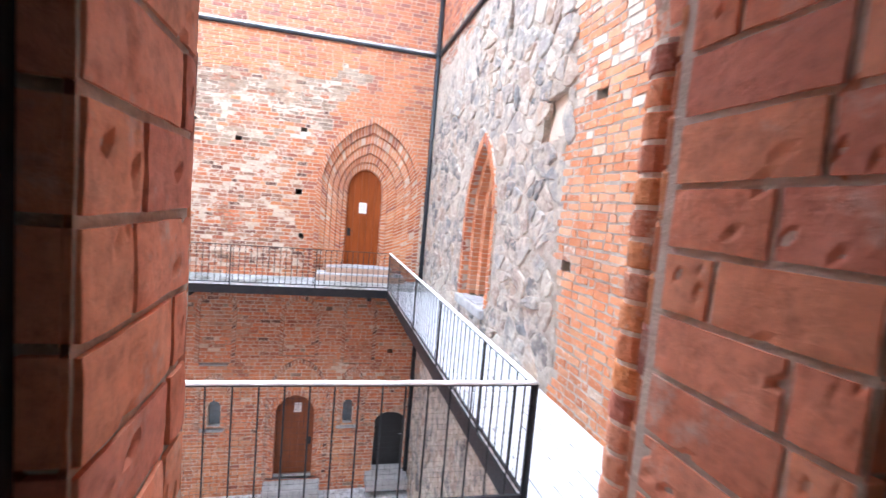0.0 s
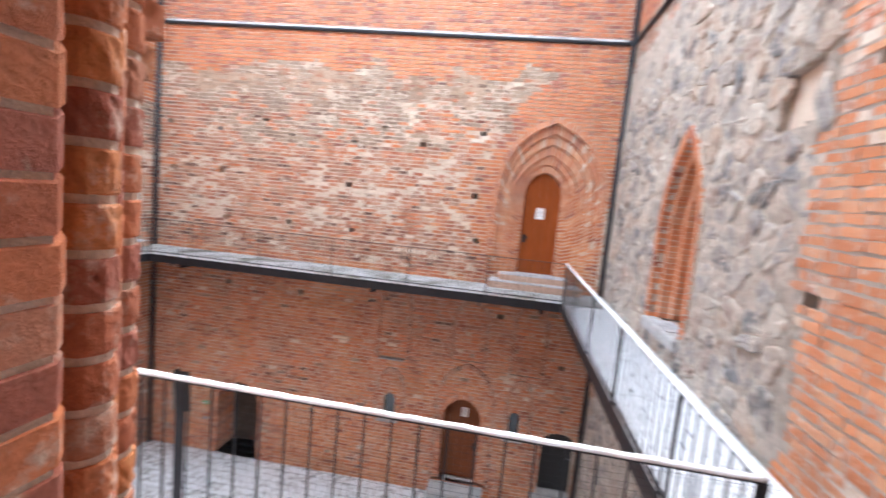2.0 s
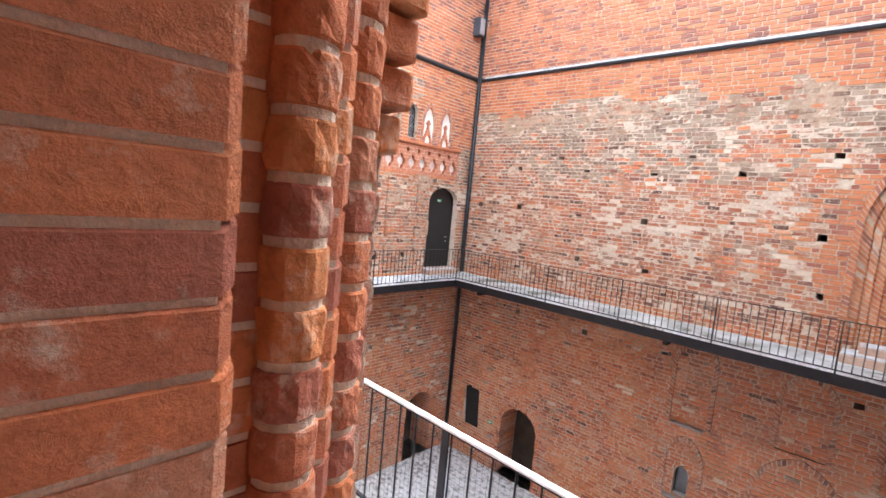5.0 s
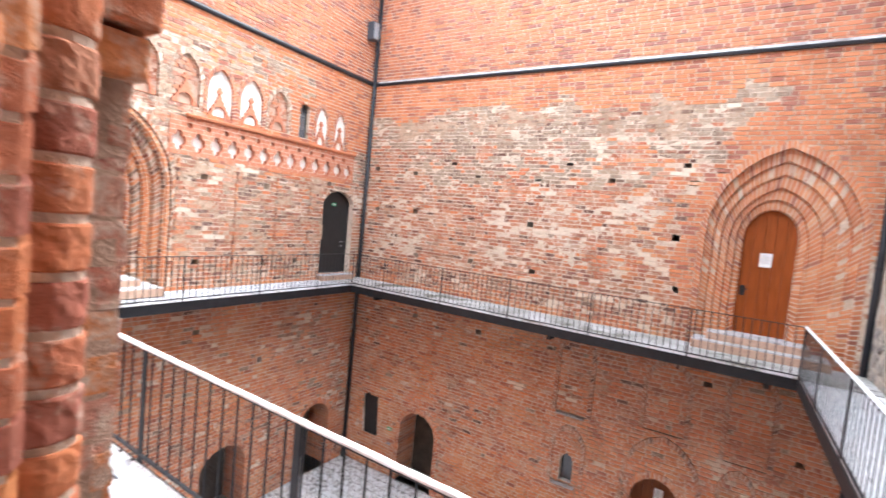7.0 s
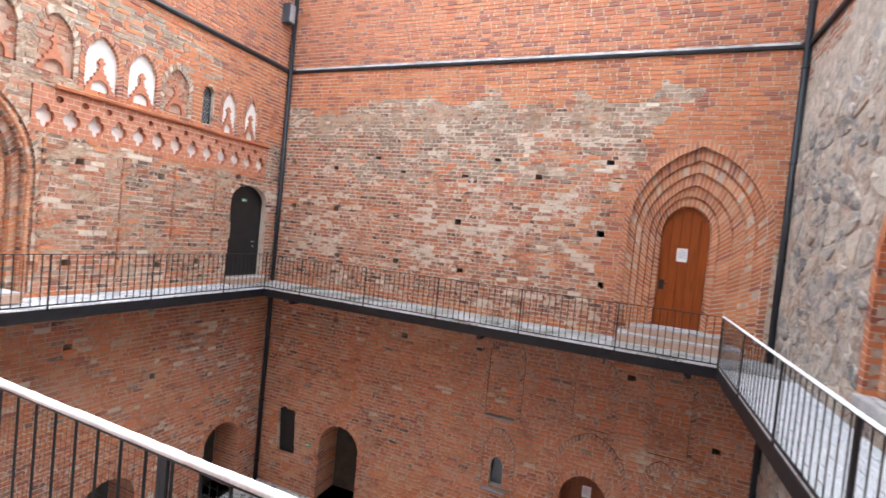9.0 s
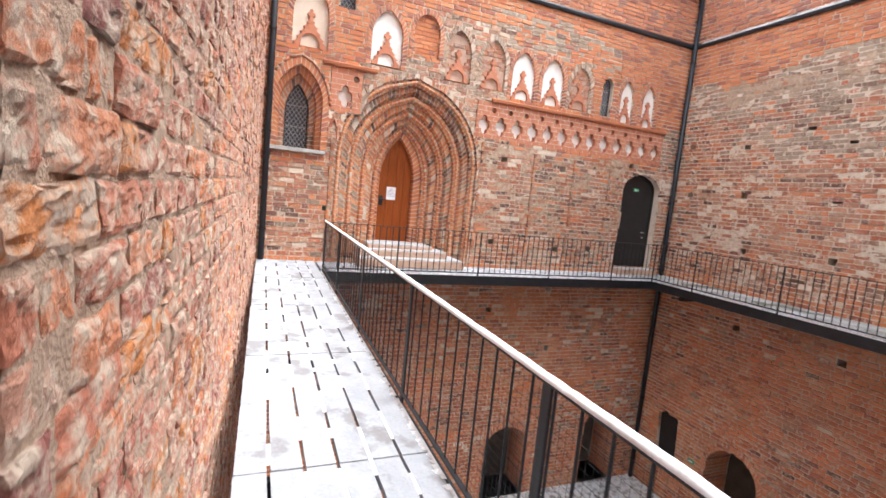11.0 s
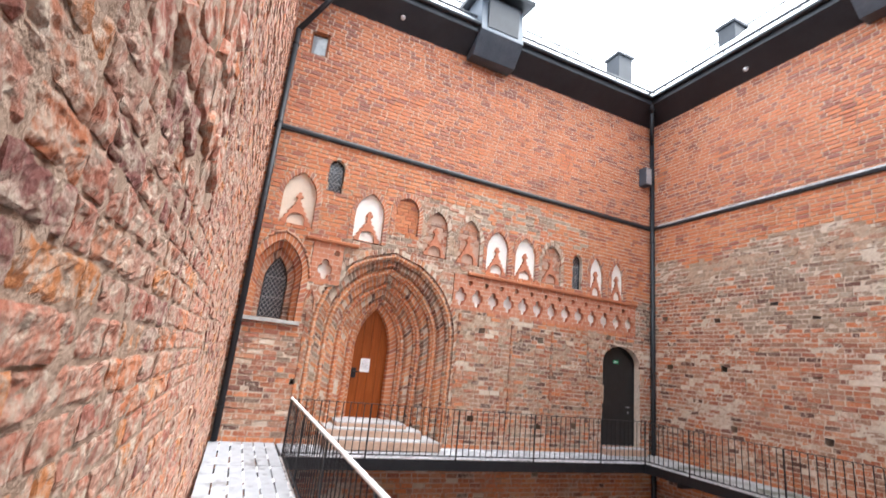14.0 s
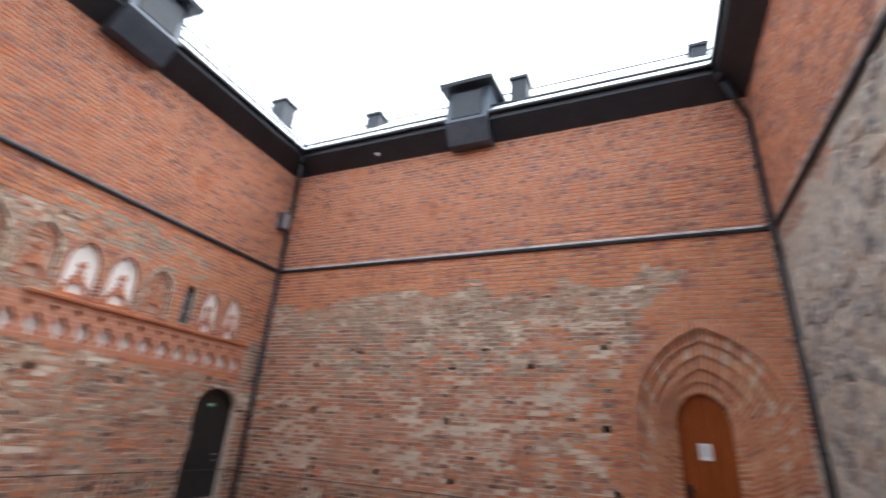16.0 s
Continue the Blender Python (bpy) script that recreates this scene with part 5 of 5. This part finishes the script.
# ---- east window with stepped jambs ----
win_e = thing("window_east", FE, "tall blind pointed window with stepped orange brick jambs", "window", kind="structure")
ring("brick_order", outset(E_WIN[0], 0.14), E_WIN[0], 0.05, -0.15, win_e, M_NEW, 91, 0.104)
for i in range(3):
    ring("brick_order", outset(E_WIN[i], 0.02), E_WIN[i + 1], -0.1 - 0.16 * i, -0.32 - 0.16 * i, win_e, M_ORANGE, 92 + i, 0.104, nose=0.02)
part("jamb_bed", plate(outset(E_WIN[0], 0.1), [E_WIN[3]], -0.75, -0.55), M_MORTAR, win_e)
bb = part("blind_back", MB().prism(E_WIN[3], -0.78, -0.72), M_MORTAR, win_e)
for i in range(3):
    part("order_bed", plate(outset(E_WIN[i], 0.02), [outset(E_WIN[i + 1], 0.02)], -0.36 - 0.16 * i, -0.116 - 0.16 * i), M_MORTAR, win_e)
lay = MB()
rng_e = random.Random(5)
for a, b, c, d in brick_spans(4.40, 5.04, 0.52, 2.72, 0.104, [], rng_e, 0.1):
    if inside(E_WIN[3], (a + b) / 2, (c + d) / 2):
        lay.box(a + 0.006, b - 0.006, c + 0.006, d - 0.006, -0.73, -0.712)
part("brick_infill", lay, M_OLD, win_e, kind="stuff")
part("window_sill", MB().box(3.9, 5.52, 0.30, 0.47, -0.7, 0.13), M_SILL, win_e, "broken grey stone sill with snow", bevel=0.03)
part("sill_back", MB().add([(u, v, w) for u in (3.97, 5.45) for v, w in ((0.3, -0.86), (0.3, -0.42), (0.475, -0.42), (0.56, -0.86))], [(0, 1, 5, 4), (1, 2, 6, 5), (2, 3, 7, 6), (3, 0, 4, 7), (0, 3, 2, 1), (4, 5, 6, 7)]), M_SILL, win_e, "rough sloping ledge inside the blind window", bevel=0.01)
part("snow_patch", MB().box(4.3, 5.05, 0.472, 0.49, -0.5, 0.06), M_SLUSH, win_e, bevel=0.01)

# ---- niches with gables on the west wall ----
def niche(i, a, b, c, d, kind):
    h, wd, cu = d - c, b - a, (a + b) / 2
    label = {"white": "white plastered blind niche with a terracotta gable", "cream": "cream plastered blind niche with a terracotta gable", "brick": "small blind niche filled with brick", "ruin": "weathered blind niche with a broken gable"}[kind]
    ob = thing("wall_niche", at(FW, cu, c), label, "niche", "blind niches on the west wall")
    poly = [(u - cu, v - c) for u, v in NICHE_POLY[i]]
    ring("arch_ring", outset(poly, 0.10), poly, 0.022 if kind != "ruin" else 0.01, -0.12, ob, M_TOP if kind != "ruin" else M_GREY, 100 + i, 0.085, skip=0.0 if kind != "ruin" else 0.15)
    part("niche_back", MB().prism(poly, -0.2, -0.062), {"white": M_PLASTER, "cream": M_CREAM, "brick": M_MORTAR_RED, "ruin": M_MORTAR_RED}[kind], ob)
    if kind in ("brick", "ruin"):
        mb = MB()
        rng = random.Random(i)
        for p, q, r, s in brick_spans(-wd / 2, wd / 2, 0.0 if kind == "brick" else 0.3, h, 0.09, [], rng, 0.2):
            if inside(poly, (p + q) / 2, (r + s) / 2) and (kind == "brick" or rng.random() < 0.75):
                mb.box(p + 0.006, q - 0.006, r + 0.006, s - 0.006, -0.07, -0.048)
        part("brick_infill", mb, M_NEW if kind == "brick" else M_OLD, ob, kind="stuff")
    if kind != "brick":
        g = wd * 0.47
        gh = h * 0.44
        out = [(-g, 0.02)]
        for k in range(5):
            t = (k + 0.5) / 5
            u, v = -g * (1 - t) * 0.95, 0.03 + gh * t
            out += [(u - 0.012, v - 0.03), (u - 0.045, v + 0.005), (u - 0.01, v + 0.02)]
        out += [(-0.03, gh), (-0.03, gh + 0.08), (-0.075, gh + 0.10), (-0.07, gh + 0.15), (-0.03, gh + 0.15), (-0.035, gh + 0.2), (0.0, gh + 0.22)]
        out = out + [(-u, v) for u, v in reversed(out[:-1])]
        hole = arch(-g * 0.56, g * 0.56, 0.03, gh * 0.22, gh * 0.56, True, 5)
        part("gable", plate(out, [hole], -0.060, -0.012), M_TERRA, ob, "terracotta gable with crockets and a finial")
    return ob


for i, nn in enumerate(NICHES):
    niche(i, *nn)


def quatrefoil(u, v, r):
    pts = []
    for k in range(24):
        t = 2 * math.pi * k / 24
        rr = r * (0.66 + 0.34 * abs(math.cos(2 * t)) ** 0.6)
        pts.append((u + rr * math.cos(t) * 0.9, v + rr * math.sin(t) * 1.3))
    return pts


def circle(u, v, r, n=12):
    return [(u + r * math.cos(2 * math.pi * k / n), v + r * math.sin(2 * math.pi * k / n)) for k in range(n)]


def frieze(name, u0, u1, v0, v1, us, label):
    ob = thing(name, FW, label, "frieze", kind="structure")
    holes = [quatrefoil(u, v0 + 0.30, 0.168) for u in us]
    dots = [circle(u + du, v1 - 0.17, 0.062) for u in us for du in ((us[1] - us[0]) / 2 if len(us) > 1 else -0.21, ) if u0 + 0.1 < u + du < u1 - 0.1]
    if len(us) == 1:
        dots.append(circle(us[0] + 0.21, v1 - 0.17, 0.062))
    part("pierced_panel", plate(rect(u0, u1, v0, v1), holes + dots, -0.09, 0.012), M_TERRA, ob, "orange terracotta panel with cut-out shapes")
    part("plaster_ground", MB().box(u0 + 0.005, u1 - 0.005, v0 + 0.05, v0 + 0.55, -0.13, -0.092), M_PLASTER, ob, "white plaster ground")
    part("upper_ground", MB().box(u0 + 0.005, u1 - 0.005, v0 + 0.552, v1 - 0.01, -0.13, -0.092), M_CREAM, ob)
    part("backing", MB().box(u0 + 0.001, u1 - 0.001, v0 + 0.001, v1 - 0.001, -0.3, -0.135), M_MORTAR, ob)
    joints = MB()
    n = int((v1 - v0) / 0.1)
    dv = (v1 - v0) / n
    pieces = []
    for k in range(1, n):
        u = u0
        while u < u1 - 0.03:
            pieces.append((u, u + 0.03, v0 + k * dv - 0.005, v0 + k * dv + 0.005))
            u += 0.03
    for k in range(n):
        u = u0 + (0.11 if k % 2 else 0.22)
        while u < u1 - 0.03:
            pieces += [(u - 0.005, u + 0.005, v0 + (k + f) * dv, v0 + (k + f + 0.25) * dv) for f in (0, 0.25, 0.5, 0.75)]
            u += 0.2183
    for a, b, c, d in pieces:
        if not any(inside(h, p, r) for h in holes + dots for p in (a, b) for r in (c, d)):
            joints.add([(a, c, 0.0128), (b, c, 0.0128), (b, d, 0.0128), (a, d, 0.0128), (a, c, 0.008), (b, c, 0.008), (b, d, 0.008), (a, d, 0.008)], [(0, 1, 2, 3), (0, 4, 5, 1), (1, 5, 6, 2), (2, 6, 7, 3), (3, 7, 4, 0)])
    part("mortar_joint", joints, M_MORTAR, ob, kind="stuff")
    return ob


frieze("frieze", -6.33, -0.64, 3.04, 3.86, [-6.12 + 0.4365 * k for k in range(13)], "terracotta frieze with a row of white quatrefoils")
frieze("frieze_panel", -9.63, -8.99, 3.12, 3.96, [-9.33], "single terracotta panel with a white quatrefoil")
for u0, u1, v in ((-6.0, -0.62, 3.86), (-9.8, -8.7, 3.98)):
    sc = MB()
    sc.add([(u, y, w) for u in (u0, u1) for y, w in ((v, 0.0), (v + 0.02, 0.06), (v + 0.07, 0.07), (v + 0.1, 0.0))], [(0, 1, 5, 4), (1, 2, 6, 5), (2, 3, 7, 6), (3, 0, 4, 7), (0, 3, 2, 1), (4, 5, 6, 7)])
    part("string_course", sc, M_TOP, m=at(FW, 0, 0, 0.01), label="moulded brick string course on the wall", category="string course", kind="structure")

# ---- blind arches on the lower north wall ----
for i, (poly, lab) in enumerate(((arch(7.18, 7.88, -4.2, -3.3, -2.8), "low blind arch"), (arch(8.92, 10.42, -5.7, -3.4, -2.38), "wide blind arch round the lower door"), (arch(10.86, 11.42, -4.2, -3.1, -2.63), "low blind arch"), (arch(9.2, 10.03, -2.2, -1.1, -0.6), "tall blind arch"), (arch(10.84, 11.6, -2.4, -1.0, -0.5), "tall blind arch"), (arch(7.12, 7.9, -2.4, -0.95, -0.5), "tall blind arch"))):
    ob = thing("blind_arch", FN, "faint " + lab + " of bricks on the wall, darker for the recess shadow", "blind arch", "blind arches of the lower wall", kind="structure")
    # darker old brick here imitates the shadow line of a recessed arch
    ring("arch_ring", outset(poly, 0.1), poly, 0.05, -0.03, ob, M_OLD, 130 + i, 0.098)
for fr, poly, sd in ((FN, N_ARCH, 1), (FW, W_LOW1, 2), (FW, W_LOW2, 3), (FN, N_LDOOR, 4)):
    ob = thing("arch_lining", fr, "brick ring round a ground-level arch", "arch", kind="structure")
    ring("arch_ring", outset(poly, 0.13), [(u + (0.004 if u < (poly[0][0] + poly[-1][0]) / 2 else -0.004), v - 0.004) for u, v in poly], 0.02, -0.86, ob, M_LOW, 140 + sd, 0.1)



# ---- remains of render and crumbled mortar on the old brickwork ----
def patchy(k, s_, least, clear):
    return lambda u, v: zone_noise(u * 0.8, v * 1.3, s_, k) < least(u, v) or any(inside(p, u, v) for p in clear)


mortar_bed(wall_n, T((0, 0, 0)), 0.4, 9.7, 0.7, 5.3, 0.009, 0.014, 0.045, 11.0, M_LIME, patchy(4.0, 1.9, lambda u, v: 0.30 - 0.16 * math.exp(-((u - 7.8) / 2.6) ** 2 - ((v - 2.3) / 0.9) ** 2) + 0.22 * max(0, v - 3.1) + 0.4 * max(0.0, u - 9.2), n_holes))
mortar_bed(wall_n, T((0, 0, 0)), 0.4, 10.2, 3.9, 5.5, 0.008, 0.016, 0.045, 17.0, M_CRUST, patchy(19.0, 1.2, lambda u, v: 0.06 + 0.9 * abs(v - 4.85 - 0.03 * u), n_holes))
mortar_bed(wall_n, T((0, 0, 0)), 12.05, 12.85, 0.2, 2.6, 0.009, 0.014, 0.04, 13.0, M_LIME, patchy(23.0, 2.2, lambda u, v: 0.0 + 0.3 * max(0, v - 1.9), n_holes))
mortar_bed(wall_w, T((0, 0, 0)), -6.2, -0.3, 0.3, 3.02, 0.008, 0.016, 0.045, 29.0, M_CRUST, patchy(41.0, 1.5, lambda u, v: 0.16 - 0.10 * max(0.0, v - 2.0), w_holes))
mortar_bed(wall_w, T((0, 0, 0)), -9.75, -4.6, 2.6, 5.6, 0.012, 0.026, 0.04, 31.0, M_CRUST, patchy(47.0, 1.6, lambda u, v: 0.10 + 0.16 * max(0.0, abs(u + 6.9) - 1.0), [W_PORTAL[0], W_BIG[0]] + w_holes))
mortar_bed(wall_n, T((0, 0, 0)), 0.1, 12.8, -5.9, -0.4, 0.006, 0.014, 0.055, 37.0, M_CRUST, patchy(53.0, 1.1, lambda u, v: 0.33, n_holes))
mortar_bed(wall_w, T((0, 0, 0)), -7.5, -0.1, -5.9, -0.4, 0.006, 0.014, 0.055, 43.0, M_CRUST, patchy(59.0, 1.1, lambda u, v: 0.30 - 0.2 * math.exp(-((u + 1.8) / 1.5) ** 2 - ((v + 2.6) / 1.3) ** 2), w_holes))


# ---- worn brick ribs of lost blind panels on the west wall ----
def rib(u, v0, v1, head, label, sd):
    ob = thing("wall_rib", at(FW, u, v0), label, "rib", "worn ribs on the west wall", kind="structure")
    rng = random.Random(sd)
    n = int((v1 - v0) / 0.1)
    for i in range(n):
        if rng.random() < 0.16:
            continue
        a, k = 0.034 + 0.012 * rng.random(), 0.022 + 0.026 * rng.random()
        x, y = (rng.random() - 0.5) * 0.016, i * 0.1
        piece = MB()
        piece.add([(x - a, y + 0.008, 0.0), (x - a * 0.7, y + 0.008, k), (x + a * 0.7, y + 0.008, k * 0.9), (x + a, y + 0.008, 0.0), (x - a, y + 0.09, 0.0), (x - a * 0.75, y + 0.09, k * 0.9), (x + a * 0.6, y + 0.09, k), (x + a, y + 0.09, 0.0)],
                  [(0, 4, 5, 1), (1, 5, 6, 2), (2, 6, 7, 3), (0, 1, 2, 3), (4, 7, 6, 5)])
        part("brick", piece, RIB_MATS[rng.randrange(4)], ob)
    if head:
        top = MB()
        for sgn in (-1, 1):
            top.tube((sgn * 0.09, v1 - v0, 0.01), (sgn * 0.085, v1 - v0 + 0.22, 0.012), 0.026, 7).tube((sgn * 0.085, v1 - v0 + 0.22, 0.012), (0.0, v1 - v0 + 0.42, 0.012), 0.026, 7)
        part("pointed_head", top, M_OLD, ob)
    return ob


RIB_MATS = [SINGLE["brick_old"], SINGLE["brick_grey"], SINGLE["brick_old"], SINGLE["brick_orange"]]
for i, (u, v0, v1, head) in enumerate(((-6.1, 0.35, 2.95, False), (-4.65, 0.45, 2.9, False), (-3.45, 0.35, 2.85, False), (-2.3, 0.5, 2.7, False), (-9.52, 0.2, 2.55, True))):
    rib(u, v0, v1, head, "thin broken rib of worn brick on the wall", 900 + i)

# ---- fieldstones of the east wall ----
rng_f = random.Random(77)
pts = []
for i in range(29):
    for j in range(50):
        if rng_f.random() < 0.62:
            pts.append((-0.1 + 0.30 * i + (0.15 if j % 2 else 0) + (rng_f.random() - 0.5) * 0.36, GROUND + 0.255 * j + (rng_f.random() - 0.5) * 0.30))
pts = np.array(pts)
clear_e = [outset(E_WIN[0], 0.13), E_SLOT, E_NICHE, E_LOW]


def cell(i, pts):
    c = pts[i]
    d = np.hypot(*(pts - c).T)
    near = [k for k in np.argsort(d)[1:16]]
    poly = [(c[0] + a, c[1] + b) for a, b in ((-0.6, -0.6), (0.6, -0.6), (0.6, 0.6), (-0.6, 0.6))]
    for k in near:
        m = (pts[k] + c) / 2
        n = pts[k] - c
        out = []
        for p, q in zip(poly, poly[1:] + poly[:1]):
            sp = (p[0] - m[0]) * n[0] + (p[1] - m[1]) * n[1]
            sq = (q[0] - m[0]) * n[0] + (q[1] - m[1]) * n[1]
            if sp <= 0:
                out.append(p)
            if (sp < 0) != (sq < 0):
                t = sp / (sp - sq)
                out.append((p[0] + (q[0] - p[0]) * t, p[1] + (q[1] - p[1]) * t))
        poly = out
    return poly


def stone(poly, rng, big=1.0):
    """A field stone that fills a cell: rounded corners, a bulging split face."""
    c = (sum(p[0] for p in poly) / len(poly), sum(p[1] for p in poly) / len(poly))
    loop = []
    for p, q in zip(poly, poly[1:] + poly[:1]):
        for t in (0.2, 0.5, 0.8):
            loop.append((p[0] + (q[0] - p[0]) * t, p[1] + (q[1] - p[1]) * t))
    n = len(loop)
    bulge = (0.008 + 0.038 * rng.random()) * big
    shrink = 0.86 + 0.22 * rng.random()
    tx, ty = (rng.random() - 0.5) * 0.12, (rng.random() - 0.5) * 0.12
    vs = []
    off = rng.random() * 40
    for k, w in ((0.95, -0.05), (0.91, bulge * 0.45), (0.82, bulge * 0.9), (0.45, bulge)):
        for u, v in loop:
            x, y = (u - c[0]) * k * shrink, (v - c[1]) * k * shrink
            j = zone_noise(u, v, 6, off) * 0.022
            vs.append((x, y, w + (x * tx + y * ty + j if w > 0 else 0)))
    vs.append((0, 0, bulge * 1.02))
    fs = [(r * n + i, r * n + (i + 1) % n, (r + 1) * n + (i + 1) % n, (r + 1) * n + i) for r in range(3) for i in range(n)]
    fs += [(3 * n + i, 3 * n + (i + 1) % n, 4 * n) for i in range(n)]
    return c, vs, fs


rub = np.array([(-9.5 + 0.26 * i + (0.13 if j % 2 else 0) + (rng_f.random() - 0.5) * 0.22, 2.3 + 0.165 * j + (rng_f.random() - 0.5) * 0.14) for i in range(11) for j in range(13) if rng_f.random() < 0.88])
for i in range(len(rub)):
    if -9.3 < rub[i][0] < -7.0 and 2.42 < rub[i][1] < 4.15 and not inside(outset(S_PORTAL[0], 0.17), *rub[i]):
        poly = cell(i, rub)
        if len(poly) > 2:
            c, vs, fs = stone(poly, rng_f, 1.0)
            part("stone", MB().add(vs, fs), M_ROUGH_ONE, wall_s, m=T((c[0], c[1], 0.006)))
rest = MB()
single = 0
for i in range(len(pts)):
    u, v = pts[i]
    if u < 0.0 or u > seam(v) - 0.1 or v > 6.2 or (v > 5.2 + 0.1 * u and u < 3.4) or any(inside(p, u, v) for p in clear_e):
        continue
    poly = cell(i, pts)
    if len(poly) < 3:
        continue
    c, vs, fs = stone(poly, rng_f)
    if v > 0.0 and single < 290 and u > 0.8:
        single += 1
        ob = part("stone", MB().add(vs, fs), M_STONE, wall_e, m=T((c[0], c[1], 0)))
    else:
        rest.add([(x + c[0], y + c[1], z) for x, y, z in vs], fs)
part("stone_rest", rest, M_STONE_ALL, wall_e, kind="stuff")
mortar_bed(wall_e, T((0, 0, 0)), 0.02, 8.2, 0.0, 6.2, 0.010, 0.036, 0.034, 7.0, M_RUBBLE, lambda u, v: u > seam(v) - 0.04 or (v > 5.5 + 0.1 * u and u < 3.4) or any(inside(p, u, v) for p in clear_e))
part("niche_plaster", MB().prism(E_NICHE, -0.2, -0.1), M_CREAM, wall_e, "plastered back of a small niche")


# ---- drainpipes ----
def pipe(name, pts_, label, r=0.06):
    ob = thing(name, T(pts_[0]), label, "drainpipe", "drainpipes in the corners")
    o = Vector(pts_[0])
    for p, q in zip(pts_, pts_[1:]):
        part("pipe", MB().tube(Vector(p) - o, Vector(q) - o, r, 12), M_SHEET, ob, smooth=True)
    for p, q in zip(pts_, pts_[1:]):
        if abs(p[2] - q[2]) > 2 and abs(p[0] - q[0]) < 0.05:
            z = min(p[2], q[2]) + 0.6
            while z < max(p[2], q[2]):
                part("clamp", MB().tube((p[0] - o.x, p[1] - o.y, z - o.z - 0.02), (p[0] - o.x, p[1] - o.y, z - o.z + 0.02), r + 0.012, 12), M_IRON, ob)
                z += 1.9
    return ob


pipe("drainpipe", [(0.125, -0.1, GROUND), (0.125, -0.1, 9.0), (0.5, -0.5, 9.8), (0.6, -0.62, 10.0)], "black downpipe in the corner of the brick walls")
pipe("drainpipe", [(LX - 0.08, -0.1, GROUND), (LX - 0.08, -0.1, 9.0), (LX - 0.5, -0.5, 9.8), (LX - 0.6, -0.62, 10.0)], "black downpipe in the corner beside the fieldstone wall")
pipe("drainpipe", [(0.13, -10.77, 0.02), (0.13, -10.77, 8.6), (0.62, -9.9, 9.95)], "black downpipe standing on the snowy walkway")
boxp = thing("junction_box", T((0.16, -0.42, 7.55)), "grey metal box fixed high in the corner", "box")
part("body", MB().box(-0.13, 0.13, -0.12, 0.12, 0, 0.55), M_SLATE, boxp, bevel=0.01)
part("lid", MB().box(0.131, 0.15, -0.10, 0.10, 0.03, 0.52), M_LEAD, boxp, bevel=0.006)

# ---- dormers, chimneys and lamps at the eaves ----
def dormer(name, fr, u, label, ez=10.0):
    d = thing(name, at(fr, u, ez), label, "dormer")
    body = MB()
    body.add([(s * 0.62, v, w) for s in (-1, 1) for v, w in ((-0.52, 0.40), (0.0, 0.78), (1.2, 0.62), (1.25, -0.9), (-0.5, 0.05))], [(0, 1, 6, 5), (1, 2, 7, 6), (2, 3, 8, 7), (3, 4, 9, 8), (4, 0, 5, 9), (4, 3, 2, 1, 0), (5, 6, 7, 8, 9)])
    part("body", body, M_SLATE, d, "blue-grey sheet metal hatch", bevel=0.01)
    hood_ = MB()
    hood_.add([(s * 0.8, v, w) for s in (-1, 1) for v, w in ((1.15, 0.95), (1.25, 0.98), (1.55, -1.2), (1.4, -1.2))], [(0, 1, 5, 4), (1, 2, 6, 5), (2, 3, 7, 6), (3, 0, 4, 7), (0, 3, 2, 1), (4, 5, 6, 7)])
    part("hood", hood_, M_SHEET, d, "black sheet hood")
    part("front_panel", MB().box(-0.45, 0.45, 0.12, 0.98, 0.70, 0.78), M_SHEET, d, bevel=0.01)
    return d


dormer("dormer", FW, -6.0, "black sheet-metal hatch dormer over the eaves")
dormer("dormer", FN, 6.25, "black sheet-metal hatch dormer over the eaves")


def chimney(p, w, h, label):
    ob = thing("chimney", T(p), label, "chimney", "chimneys on the roofs")
    part("shaft", MB().box(-w / 2, w / 2, -w / 2, w / 2, 0.0, h), M_SHEET, ob, bevel=0.02)
    part("cap", MB().box(-w / 2 - 0.06, w / 2 + 0.06, -w / 2 - 0.06, w / 2 + 0.06, h + 0.002, h + 0.1), M_SHEET, ob, bevel=0.02)
    return ob


chimney((-1.5, 0.1, 12.1), 0.62, 1.0, "square chimney clad in dark sheet metal")
chimney((1.7, 1.6, 12.25), 0.55, 0.6, "square chimney clad in dark sheet metal")
chimney((7.45, 0.6, 11.25), 0.5, 0.8, "square chimney clad in dark sheet metal")
chimney((12.4, 1.6, 12.3), 0.45, 0.4, "small square chimney clad in dark sheet metal")


def eave_lamp(m):
    ob = thing("eave_lamp", m, "small white lamp dome under the black eaves", "lamp", "lamps under the eaves")
    vs, fs, n = [], [], 10
    for j in range(4):
        t = math.pi / 2 * j / 4
        vs += [(0.055 * math.cos(t) * math.cos(2 * math.pi * k / n), 0.055 * math.cos(t) * math.sin(2 * math.pi * k / n), -0.055 * math.sin(t)) for k in range(n)]
    vs.append((0, 0, -0.055))
    fs = [(j * n + k, j * n + (k + 1) % n, (j + 1) * n + (k + 1) % n, (j + 1) * n + k) for j in range(3) for k in range(n)] + [(3 * n + k, 3 * n + (k + 1) % n, 4 * n) for k in range(n)]
    part("dome", MB().add(vs, fs), M_WHITE, ob, smooth=True)
    part("base", MB().tube((0, 0, 0), (0, 0, 0.03), 0.062, 12), M_WHITE, ob)
    return ob


eave_lamp(T((0.4, -8.55, 9.70)))
eave_lamp(T((3.3, -0.4, 9.70)))
